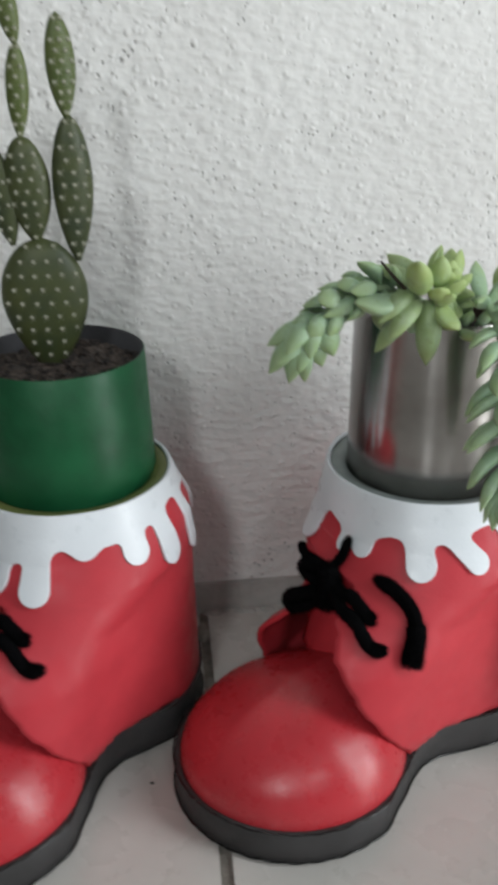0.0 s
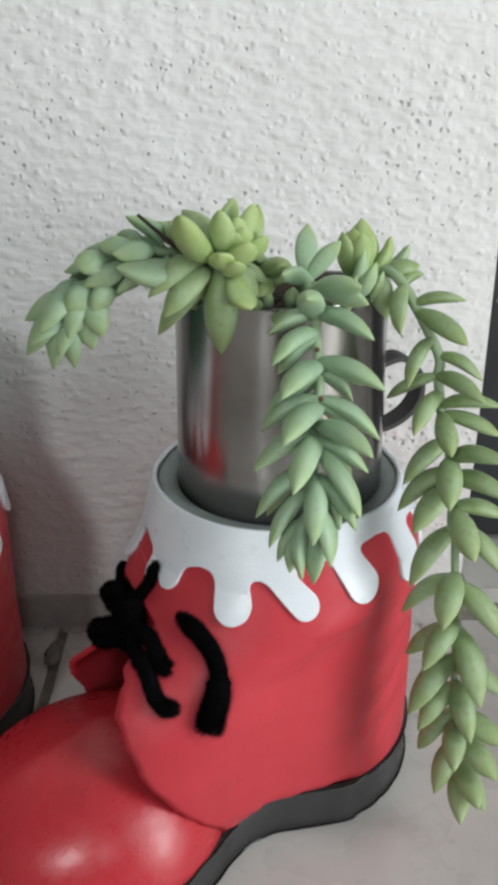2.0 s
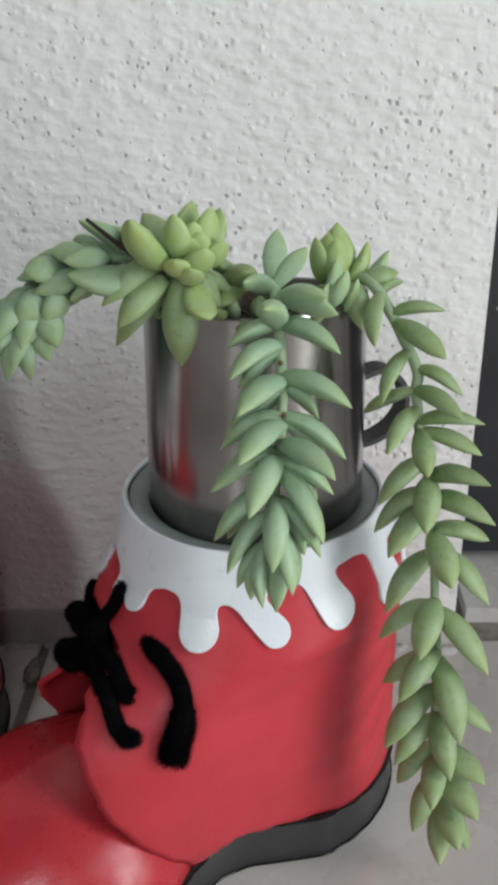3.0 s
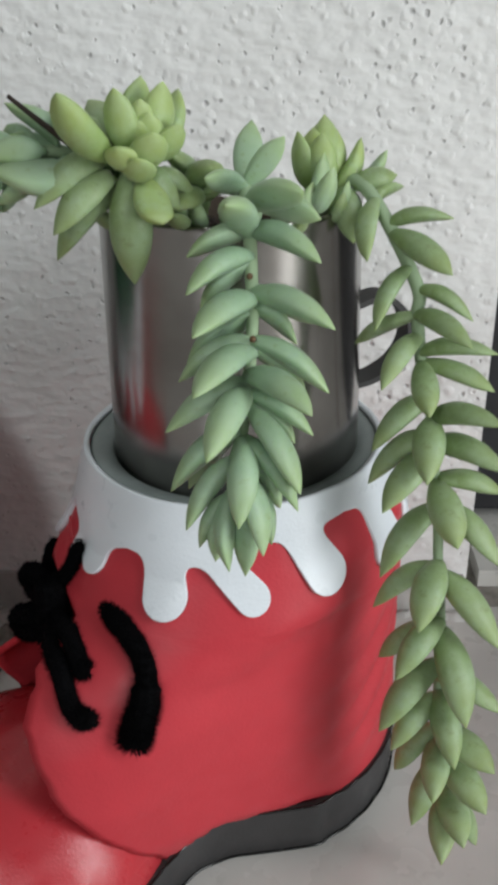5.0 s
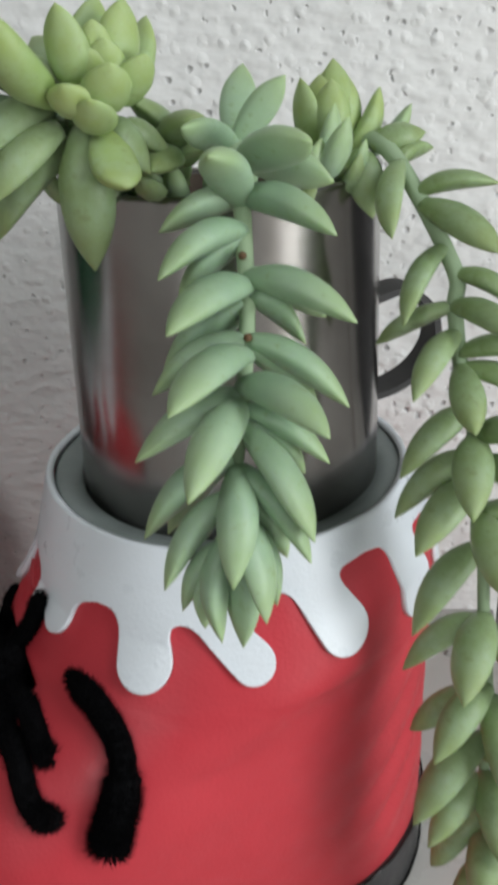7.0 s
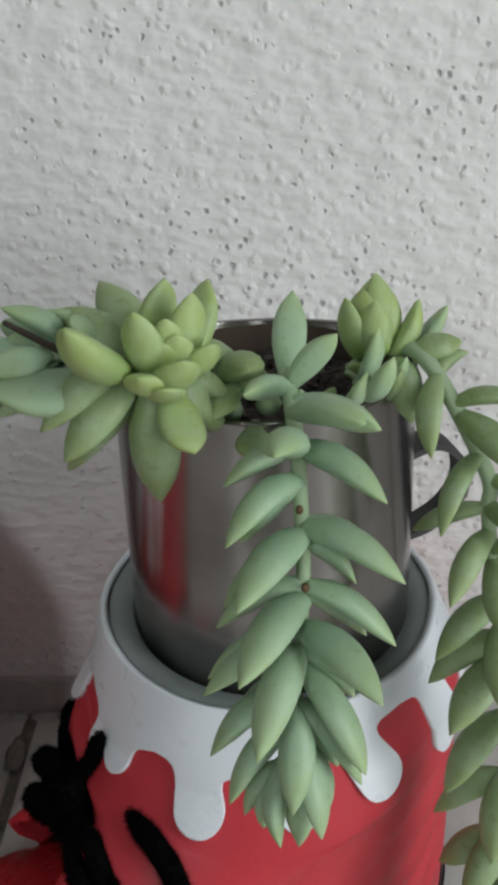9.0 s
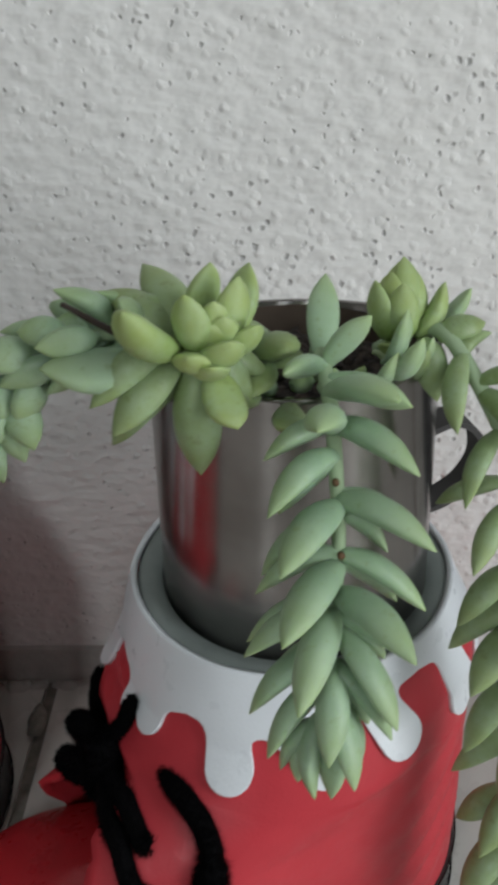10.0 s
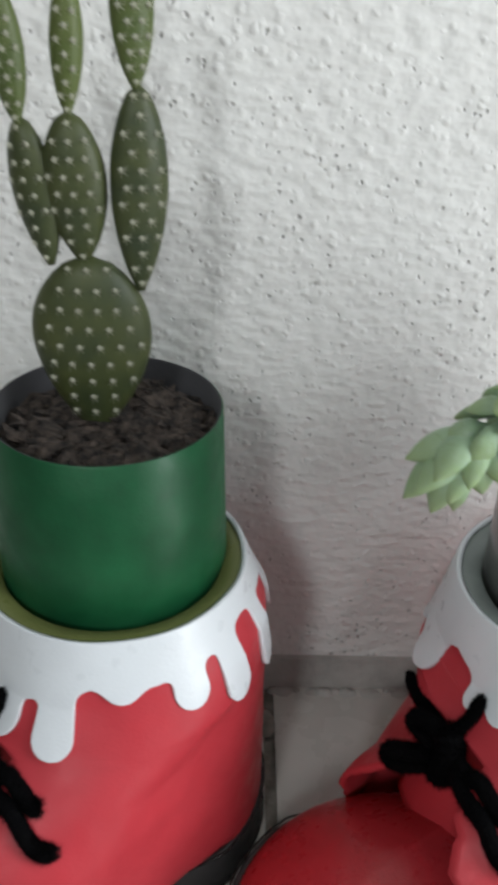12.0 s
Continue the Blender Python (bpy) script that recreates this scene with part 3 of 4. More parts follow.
BACK = [(140, 9, 0.121, 0), (166, 8, 0.127, 0), (192, 10, 0.119, 0), (222, 8, 0.126, 0), (250, 9, 0.121, 0), (280, 8, 0.125, 0), (303, 8, 0.120, 0)]
RIGHT_DRIPS = [(-32, 9.5, 0.1175, 0), (-0.5, 3.4, 0.127, 0), (9.8, 4.8, 0.1285, 0), (33, 6.3, 0.1235, 4), (46, 4.9, 0.1252, 15.5), (77, 6.6, 0.1265, 7.5), (110.5, 7.5, 0.1215, 3)] + BACK
RIGHT_TOPS = [0.1405, 0.1355, 0.1415, 0.1405, 0.147, 0.150, 0.146, 0.142, 0.143, 0.141, 0.144, 0.142, 0.143, 0.126]
LEFT_DRIPS = [(3, 8, 0.120, 0), (23, 6.2, 0.1185, 0), (44.5, 7, 0.137, 0), (68, 6.5, 0.1285, 0), (86, 6.2, 0.1195, 1.5), (109.5, 5, 0.113, 3)] + BACK + [(330, 9, 0.119, 0)]
LEFT_TOPS = [0.136, 0.1425, 0.1415, 0.1440, 0.149, 0.146, 0.142, 0.143, 0.141, 0.144, 0.142, 0.143, 0.143, 0.141]
build_boot(BOOT_R, RIGHT_DRIPS, RIGHT_TOPS, "red foam boot planter with white drip collar holding a steel mug", GREY_EDGE, 11, crumple=0.0013)
build_boot(BOOT_L, LEFT_DRIPS, LEFT_TOPS, "red foam boot planter with white drip collar holding a green cup", OLIVE_EDGE, 77, False)

# ---- steel mug ----
mug = empty("steel_mug", pose(0.2368, 0.5485, 0.140), "dull stainless steel mug used as a plant pot in the boot", "mug")
MUG_R, MUG_H = 0.0457, 0.110


def mug_mesh():
    prof = [(0.0001, 0.0), (MUG_R - 0.003, 0.0), (MUG_R, 0.003), (MUG_R, MUG_H * 0.5), (MUG_R, MUG_H - 0.002), (MUG_R + 0.0005, MUG_H - 0.0006), (MUG_R - 0.0003, MUG_H), (MUG_R - 0.0012, MUG_H - 0.001), (MUG_R - 0.0012, 0.06)]
    n, v = 96, []
    for r, z in prof:
        for j in range(n):
            a = 2 * math.pi * j / n
            r2 = r * (1.022 - 0.044 * z / MUG_H) if r > 0.03 else r
            drop = 0.010 * max(0, math.sin(a)) * (z / MUG_H) ** 2
            v.append((r2 * math.cos(a), r2 * math.sin(a), z - drop))
    return link_mesh("body", v, grid_faces(len(prof), n, True), STEEL)


part("body", mug_mesh(), mug)
# lining browner and darker than the steel body
part("inside", lathe("inside", [(0.0428, 0.0985), (0.0428, 0.085), (0.0430, 0.07)], BROWN_METAL), mug, label="dark brown inside of the mug")
hp = smooth_path([(0.043, 0.012, 0.066), (0.054, 0.016, 0.068), (0.0625, 0.019, 0.061), (0.0645, 0.0195, 0.050), (0.060, 0.018, 0.041), (0.052, 0.015, 0.036), (0.043, 0.012, 0.034)], 8)
handle = []
for p, t, a, b in frames_along(hp):
    side = Vector((-0.29, 0.957, 0))
    up = t.cross(side).normalized()
    handle += [p + side * 0.0055 + up * 0.0011, p + side * 0.0055 - up * 0.0011, p - side * 0.0055 - up * 0.0011, p - side * 0.0055 + up * 0.0011]
n = len(hp)
part("handle", link_mesh("handle", handle, grid_faces(n, 4, True) + [(3, 2, 1, 0), tuple(range(4 * n - 4, 4 * n))], DARK_STEEL, False), mug, label="dark strap handle of bent metal")


def soil_disc(name, m, radius, label, seed, bits, height=0.004, chip=0.006):
    """Uneven soil with loose crumbs, filling a pot."""
    rng = random.Random(seed)
    v, f, rings, n = [(0, 0, height)], [], 14, 40
    for i in range(1, rings + 1):
        r = radius * i / rings
        for j in range(n):
            a = 2 * math.pi * j / n
            x, y = r * math.cos(a), r * math.sin(a)
            v.append((x, y, height * 1.2 * noise.noise(Vector((x * 130, y * 130, seed))) + height * (1 - (i / rings) ** 2) * 0.6))
    f += [(0, 1 + j, 1 + (j + 1) % n) for j in range(n)]
    for i in range(rings - 1):
        for j in range(n):
            k = (j + 1) % n
            f.append((1 + i * n + j, 1 + (i + 1) * n + j, 1 + (i + 1) * n + k, 1 + i * n + k))
    for _ in range(bits):
        a, r = rng.uniform(0, 6.283), (radius - chip) * math.sqrt(rng.random())
        c, s = Vector((r * math.cos(a), r * math.sin(a), height * 0.7)), rng.uniform(0.0016, chip) * rng.uniform(0.6, 1.0)
        k, long = len(v), rng.uniform(0.9, 1.9)
        turn = Matrix.Rotation(rng.uniform(0, 6.28), 3, "Z") @ Matrix.Rotation(rng.uniform(-0.5, 0.5), 3, "Y")
        for d in ((1, 0, 0), (-1, 0, 0), (0, 1, 0), (0, -1, 0), (0, 0, 1), (0, 0, -1)):
            e = turn @ Vector((d[0] * s * long, d[1] * s * 0.8, d[2] * s * 0.38)) * rng.uniform(0.7, 1.2)
            v.append(c + e + Vector([rng.uniform(-0.25, 0.25) * s for _ in range(3)]))
        f += [tuple(k + q for q in t) for t in ((0, 2, 4), (2, 1, 4), (1, 3, 4), (3, 0, 4), (2, 0, 5), (1, 2, 5), (3, 1, 5), (0, 3, 5))]
    ob = new(name, link_mesh(name, v, f, SOIL, False))
    ob.matrix_world = m
    return tagged(ob, label, "soil", kind="stuff")


soil_disc("potting_soil", pose(0.2368, 0.5485, 0.228), 0.0432, "dark brown potting soil filling the steel mug", 3, 330)

# ---- sedum plant ----
sedum = empty("sedum_plant", pose(0.2368, 0.5485, 0.228), "trailing succulent with plump pale green leaves spilling from a mug", "succulent")
TO_SEDUM = sedum.matrix_world.inverted()


def leaf_mesh(name, width, thick, curl, blunt, material):
    """A plump leaf along +x of length one hundredth... scaled by its object; curls up toward its tip."""
    v, rows, n = [], 13, 10
    for i in range(rows):
        u = i / (rows - 1)
        w = (math.sin(math.pi * min(1, u * 0.5 / 0.55)) if u < 0.55 else (1 - ((u - 0.55) / 0.45) ** blunt)) if u > 0 else 0.0
        w = max(w, 0.30 if u < 0.12 else 0.03)
        if i == rows - 1:
            w = 0.015
        x, lift = u * 0.02, curl * u * u * 0.02
        for j in range(n):
            a = 2 * math.pi * j / n
            z = math.sin(a)
            v.append((x, width * w * math.cos(a), lift + thick * w * (z if z < 0 else z * 0.62)))
    f = grid_faces(rows, n, True) + [tuple(reversed(range(n))), tuple(range(len(v) - n, len(v)))]
    return link_mesh(name, v, f, material)


def long_leaf_mesh(name, width, thick, curl, belly, material, blunt):
    """A long plump leaf along +x, broadest before its middle and drawn out to a point, bent over toward +z."""
    v, rows, n = [], 18, 14
    for i in range(rows):
        u = i / (rows - 1)
        q = max(0.0, (u - belly) / (1 - belly))
        w = 0.46 + 0.54 * math.sin(math.pi / 2 * u / belly) if u < belly else max(0.02, 1 - q ** blunt)
        for j in range(n):
            a = 2 * math.pi * j / n
            z = math.sin(a)
            v.append((u * 0.02, width * w * math.cos(a), curl * u * u * 0.02 + thick * w ** 0.85 * (z * 1.05 if z < 0 else z * 0.55)))
    f = grid_faces(rows, n, True) + [tuple(reversed(range(n))), tuple(range(len(v) - n, len(v)))]
    return link_mesh(name, v, f, material)


SHAPES = ((0.0042, 0.0036, 0.28, 2.9), (0.0039, 0.0037, 0.36, 2.5), (0.0045, 0.0034, 0.20, 3.2), (0.0041, 0.0034, 0.46, 2.6))
YOUNG = ((0.0042, 0.0042, 0.06, 2.6), (0.0040, 0.0040, 0.16, 2.3), (0.0044, 0.0038, 0.02, 2.9))
LEAVES = {m.name: [leaf_mesh("leaf", *s, m) for s in (YOUNG if m is LEAF_YOUNG else SHAPES)] for m in (LEAF, LEAF_RIGHT, LEAF_YOUNG)}
BENDS = (0.26, 0.36, 0.18)
LONG = {m.name: [long_leaf_mesh("leaf", w, t, c, b, m, 3.4 if m is LEAF_YOUNG else 2.5) for (w, t, b), c in zip(((0.0039, 0.0033, 0.42), (0.0037, 0.0034, 0.46), (0.0041, 0.0032, 0.50)), BENDS)] for m in (LEAF, LEAF_RIGHT, LEAF_YOUNG)}
rng = random.Random(5)


def leaf_to(base, tip, over, material, fat=1.0):
    """A long leaf from its base to its tip, bent over toward a direction."""
    base, tip, over = Vector(base), Vector(tip), Vector(over)
    i = rng.randrange(3)
    chord = tip - base
    length, d = chord.length, chord.normalized()
    over = over - d * over.dot(d)
    over = over.normalized() if over.length > 1e-4 else d.orthogonal().normalized()
    a = math.atan(BENDS[i])
    way, up = d * math.cos(a) - over * math.sin(a), over * math.cos(a) + d * math.sin(a)
    k = length * math.cos(a) / 0.02
    rot = Matrix((way, up.cross(way), up)).transposed().to_4x4()
    w = fat * 0.026 / 0.02 * (0.55 + 0.45 * length / 0.026)
    m = Matrix.Translation(base) @ rot @ Matrix.Diagonal((k, w * rng.uniform(0.93, 1.08), w * rng.uniform(0.93, 1.08), 1))
    return part("leaf", LONG[material.name][i], sedum, TO_SEDUM @ m)


def shoot(points, radius, rows, material, fat=1.0):
    """A fleshy stem with a leaf for each row: how far along the stem it sits, and its tip in millimetres from the mug's axis."""
    path = smooth_path(points, 12)
    part("stem", tube("stem", [TO_SEDUM @ p for p in path], lambda u: radius * (1 - 0.45 * u), STEM), sedum, label="pale green fleshy stem")
    d = np.concatenate([[0], np.cumsum([(b - a).length for a, b in zip(path, path[1:])])]) / 1.0
    d = d / d[-1]
    for u, x, y, z in rows:
        k = max(1, min(len(path) - 2, int(np.searchsorted(d, u))))
        leaf_to(path[k], AXIS + Vector((x, y, z)) / 1000, path[k + 1] - path[k - 1], material, fat * (0.80 if u < 0.36 else 1.0))


AXIS = Vector((0.2368, 0.5485, 0.228))


def put_leaf(at, way, up, length, material, parent=sedum, fat=1.0):
    way = Vector(way).normalized()
    up = Vector(up)
    up = (up - way * up.dot(way))
    up = up.normalized() if up.length > 1e-5 else way.orthogonal().normalized()
    side = up.cross(way)
    k = length / 0.02
    rot = Matrix((way, side, up)).transposed().to_4x4()
    m = Matrix.Translation(at) @ rot @ Matrix.Diagonal((k, k * fat * rng.uniform(0.92, 1.08), k * fat * rng.uniform(0.92, 1.08), 1))
    return part("leaf", rng.choice(LEAVES[material.name]), parent, TO_SEDUM @ m)


def trail(points, count, material, length, opening, radius=0.0022, phase=0.0, fat=1.0):
    """A stem along the points with leaves in a spiral, each leaning toward the stem's tip."""
    path = smooth_path(points, 12)
    local = [TO_SEDUM @ p for p in path]
    part("stem", tube("stem", local, lambda u: radius * (1 - 0.45 * u), STEM), sedum, label="pale green fleshy stem")
    fr = frames_along(path)
    d = np.concatenate([[0], np.cumsum([(b - a).length for a, b in zip(path, path[1:])])])
    for i in range(count):
        u = (i + 0.5) / count
        s = d[-1] * u
        k = max(0, min(len(path) - 2, int(np.searchsorted(d, s)) - 1))
        p, t, a, b = fr[k]
        p = p.lerp(path[k + 1], (s - d[k]) / max(d[k + 1] - d[k], 1e-6))
        w = phase + i * 2.39996 + rng.uniform(-0.2, 0.2)
        radial = math.cos(w) * a + math.sin(w) * b
        q = radians(opening + rng.uniform(-9, 9))
        way = t * math.cos(q) + radial * math.sin(q)
        size = length * rng.uniform(0.82, 1.12) * (1 - 0.18 * max(0, (u - 0.85) / 0.15))
        if u < 0.44 and radial.z > 0.2:
            if radial.z > 0.6:
                continue
            size *= 0.66
        put_leaf(p + radial * radius * 0.6, way, t, size, material, fat=fat)


# front shoot, arching over the rim and hanging down the mug
FRONT_STEM = [(0.243, 0.536, 0.24), (0.2435, 0.519, 0.257), (0.244, 0.503, 0.2625), (0.2455, 0.488, 0.2575), (0.2465, 0.478, 0.2465), (0.247, 0.467, 0.231), (0.2455, 0.457, 0.215), (0.2437, 0.449, 0.2), (0.243, 0.445, 0.19)]
FRONT_LEAVES_EAST = [(0.327, 18.9, -51.5, 48.8), (0.396, 23.7, -76.5, 39.5), (0.367, 29.1, -59.5, 28), (0.458, 28.7, -81.1, 22.5), (0.579, 32.3, -90, 7.3), (0.614, 22.7, -78.5, 0.8), (0.673, 31.1, -89.9, -11.2), (0.753, 26, -111.5, -7.5), (0.787, 26.9, -96.5, -20.4), (0.809, 23, -109, -32.2), (0.864, 22.7, -105.5, -39.3), (0.937, 13.7, -112.8, -48.7), (0.945, 16.2, -101, -52)]
FRONT_LEAVES_WEST = [(0.28, 8.9, -24.5, 49.5), (0.337, -2.7, -65.2, 40.6), (0.467, 4.5, -89.5, 39.2), (0.458, -7.9, -72.5, 21.9), (0.513, -6.8, -88.2, 16.5), (0.602, -3.9, -102.5, 9.4), (0.626, -1.8, -76.5, -4.6), (0.684, -10.3, -84, -10.1), (0.696, -3.5, -111.5, -3.8), (0.765, -13.1, -96.4, -20), (0.787, -0.2, -117.5, -17.2), (0.853, -12.5, -98.6, -36.1), (0.864, 7.2, -113.2, -39.8), (0.913, -7.8, -106.1, -45), (0.97, 3.1, -109.3, -55.8)]
shoot(FRONT_STEM, 0.0024, FRONT_LEAVES_EAST + FRONT_LEAVES_WEST, LEAF)
# leaves on the hidden side of the front shoot, their tips showing past its edges
BEHIND = [(0.50, -4.5, -76, 8), (0.56, 27, -72, 2), (0.60, -9, -78, -10), (0.66, 25, -83, -14), (0.72, -12.5, -90, -22), (0.76, 22, -91, -26), (0.80, -8, -93, -40), (0.86, 18, -96, -44), (0.92, 12, -98, -54), (0.95, 0, -104, -57), (0.97, 8, -107, -60), (0.98, -5, -103, -52)]
path = smooth_path(FRONT_STEM, 12)
for u, x, y, z in BEHIND:
    k = min(len(path) - 2, int(u * (len(path) - 1)))
    leaf_to(path[k], AXIS + Vector((x, y, z)) / 1000, path[k + 1] - path[k - 1], LEAF, 0.9)
for x, y, z in ((0.2463, 0.4723, 0.2445), (0.2473, 0.4620, 0.2305)):
    s = tube("leaf_scar", [TO_SEDUM @ Vector((x, y + 0.0010, z)), TO_SEDUM @ Vector((x, y - 0.0004, z + 0.0004))], 0.0009, SCAR)
    part("leaf_scar", s, sedum, label="round brown leaf scar on the stem")

# long shoot over the side of the mug, down to near the floor
LONG_STEM = [(0.262, 0.54, 0.246), (0.272, 0.534, 0.2555), (0.2815, 0.524, 0.2555), (0.296, 0.5093, 0.2309), (0.2968, 0.5063, 0.2209), (0.2984, 0.5022, 0.2074), (0.3014, 0.4992, 0.1971), (0.303, 0.4946, 0.1793), (0.3055, 0.4899, 0.161), (0.3063, 0.4859, 0.1438), (0.3084, 0.4818, 0.1213), (0.3084, 0.4784, 0.1022), (0.3097, 0.4758, 0.0813), (0.313, 0.4731, 0.0594), (0.315, 0.4716, 0.0439)]
LONG_LEAVES_MUG = [(0.125, 43.5, -46.7, 11.5), (0.216, 46.3, -54.4, -8), (0.285, 41.6, -35.1, -19.7), (0.313, 47.8, -64.7, -22.8), (0.39, 45.9, -58.3, -45.4), (0.438, 45.9, -50.2, -61.4), (0.463, 49, -71.7, -60), (0.532, 49.5, -70.1, -85.8), (0.615, 48.7, -61.7, -103.6), (0.685, 55, -83.4, -116.8), (0.692, 51.3, -65, -123.1), (0.755, 50.9, -84.1, -139.8), (0.802, 54.9, -84.7, -145.7), (0.858, 57.9, -75.1, -166.5), (0.918, 62.8, -91, -175.2)]
LONG_LEAVES_DOOR = [(0.125, 54.9, -16, 27.9), (0.156, 69.7, -35.7, 22), (0.18, 67.9, -52.8, 9), (0.25, 76.1, -49.1, -5.5), (0.282, 73.5, -63.8, -9.6), (0.328, 83.8, -53.4, -15.7), (0.345, 83, -57.1, -26.3), (0.419, 83.7, -68.8, -31), (0.451, 86.8, -69.9, -45.7), (0.489, 90.1, -54, -63.2), (0.532, 88.2, -72.6, -79.2), (0.623, 88.2, -82.2, -105.4), (0.768, 91.4, -84.2, -130), (0.851, 88.6, -94, -148), (0.903, 86.5, -98, -162.1), (0.99, 90.8, -81.8, -195.8)]
LONG_LEAVES_FACING = [(0.345, 62, -68.5, -29.3), (0.419, 61.7, -74.7, -48.1), (0.501, 71.4, -81.9, -66.5), (0.608, 61, -85.9, -95.8), (0.705, 78.4, -90.4, -131.7), (0.795, 75.6, -93.3, -146.5), (0.873, 68.1, -99.1, -156.1), (0.971, 72.5, -101.8, -181.5), (0.961, 79.4, -102.1, -173.9), (0.99, 80.7, -82.3, -198.6)]
shoot(LONG_STEM, 0.0024, LONG_LEAVES_MUG + LONG_LEAVES_DOOR + LONG_LEAVES_FACING, LEAF_RIGHT, 1.10)
leaf_to((0.2735, 0.529, 0.2535), (0.2770, 0.5169, 0.2450), (0, 0.3, -1), LEAF_RIGHT, 1.2)
leaf_to((0.2770, 0.527, 0.2560), (0.2905, 0.5300, 0.2600), (0, 0.3, -1), LEAF_RIGHT)

# shoot to the other side, its tip hanging free and closing in a cluster of plump leaves
trail([(0.222, 0.535, 0.238), (0.208, 0.512, 0.262), (0.193, 0.497, 0.273), (0.179, 0.495, 0.271), (0.167, 0.497, 0.263), (0.159, 0.498, 0.252)],
      58, LEAF, 0.0150, 60, phase=0.2, fat=1.45)
for bx, bz, x, y, z in ((0.161, 0.256, 0.1400, 0.4970, 0.2500), (0.160, 0.254, 0.1395, 0.4940, 0.2360), (0.159, 0.252, 0.1480, 0.4925, 0.2320), (0.159, 0.252, 0.1555, 0.4945, 0.2305), (0.161, 0.254, 0.1640, 0.4920, 0.2385),
                        (0.161, 0.258, 0.1470, 0.4860, 0.2490), (0.163, 0.258, 0.1570, 0.4850, 0.2480), (0.159, 0.252, 0.1420, 0.4890, 0.2425), (0.159, 0.251, 0.1525, 0.4880, 0.2385), (0.165, 0.260, 0.1690, 0.4880, 0.2450)):
    leaf_to((bx, 0.498, bz), (x, y, z), (0.3, 0.4, -0.6), LEAF, 1.2)
leaf_to((0.2030, 0.488, 0.2705), (0.1770, 0.482, 0.2700), (0, -0.3, 1), LEAF, 1.35)

# young rosettes standing on the rim, with older leaves below them
ROSETTE = [(216.5, 488, 276, -21.3, -56.5, 64.5), (217.5, 487, 276.5, -11.3, -67, 63.2), (218.5, 491, 275, -9.6, -45.5, 58.2), (215.5, 484, 278, -23.9, -76, 60.7), (215, 484, 274, -23.7, -76.3, 48.5), (218, 484, 275.5, -14.4, -76.3, 50.5), (217, 485, 272, -19.1, -74, 42.8), (217.5, 488, 268, -14.3, -72, 29), (220.5, 487, 276, -8.3, -70.5, 52)]
ROSETTE_HEART = [(218, 483, 281, -17.6, -72.3, 58.8), (219.5, 483, 279, -15.5, -72.8, 55.8), (217.8, 482, 279, -19.2, -73.3, 54.5)]
ROSETTE_SKIRT = [(213, 490, 268, -24.1, -63.6, 10.6), (210, 491, 264, -47.8, -56.5, 16.5), (208, 488, 268, -44.3, -70.5, 28), (206, 490, 272, -48.8, -68.5, 36), (212, 496, 270, -37.8, -36.4, 57.9), (208, 494, 272, -45.3, -46.5, 55), (217, 492, 268, -10.3, -60.5, 34), (219, 494, 266, -6.8, -50.5, 36)]
BUD = [(267, 531, 255, 21.2, -21, 42.5), (268, 533, 258, 32.1, -14.1, 47.5), (271, 532, 255, 44.2, -14.4, 39.8), (267.5, 529.5, 256, 29.8, -24, 43.2), (266.5, 529, 254, 26.7, -26, 25.5), (266.5, 533, 257, 26.4, -15.5, 44.5), (269, 534, 257, 35.7, -12.5, 44.5), (267, 534, 258, 28.7, -12.5, 46.5)]
for rows, material, fat in ((ROSETTE, LEAF_YOUNG, 1.25), (ROSETTE_HEART, LEAF_YOUNG, 1.1), (ROSETTE_SKIRT, LEAF_RIGHT, 1.15), (BUD, LEAF_YOUNG, 1.15)):
    for bx, by, bz, x, y, z in rows:
        leaf_to(Vector((bx, by, bz)) / 1000, AXIS + Vector((x, y, z)) / 1000, (0, 0.3, -1) if rows is ROSETTE_SKIRT else (0, 0.2, 1), material, fat)
leaf_to((0.2085, 0.486, 0.275), (0.2005, 0.465, 0.2920), (0.3, 0.2, 1), LEAF_YOUNG, 1.15)
for bx, bz, x, y, z in ((0.2275, 0.258, 0.2230, 0.5040, 0.2740), (0.2300, 0.257, 0.2345, 0.4960, 0.2700), (0.2320, 0.256, 0.2365, 0.5020, 0.2640), (0.2260, 0.256, 0.2265, 0.4900, 0.2600)):
    leaf_to((bx, 0.513, bz), (x, y, z), (0, 0.3, -1), LEAF_RIGHT, 1.25)
part("stem", tube("stem", [TO_SEDUM @ p for p in smooth_path([(0.226, 0.522, 0.240), (0.221, 0.505, 0.262), (0.2165, 0.491, 0.271), (0.218, 0.484, 0.279)], 8)], 0.0022, STEM), sedum)
part("stem", tube("stem", [TO_SEDUM @ p for p in smooth_path([(0.266, 0.538, 0.240), (0.267, 0.533, 0.252), (0.268, 0.532, 0.259)], 8)], 0.0022, STEM), sedum)
for i in range(26):
    a = rng.uniform(math.pi * 1.02, math.pi * 1.98)
    r = rng.uniform(0.026, 0.043)
    put_leaf((0.2368 + r * math.cos(a), 0.5485 + r * math.sin(a), 0.243 + rng.uniform(0, 0.008)), (math.cos(a) * 0.8, math.sin(a) * 0.8, rng.uniform(-0.1, 0.8)), (0, 0, 1), rng.uniform(0.014, 0.02), rng.choice((LEAF, LEAF_RIGHT)))
tw = smooth_path([(0.204, 0.489, 0.272), (0.195, 0.481, 0.2815), (0.1865, 0.4738, 0.2912)], 6)
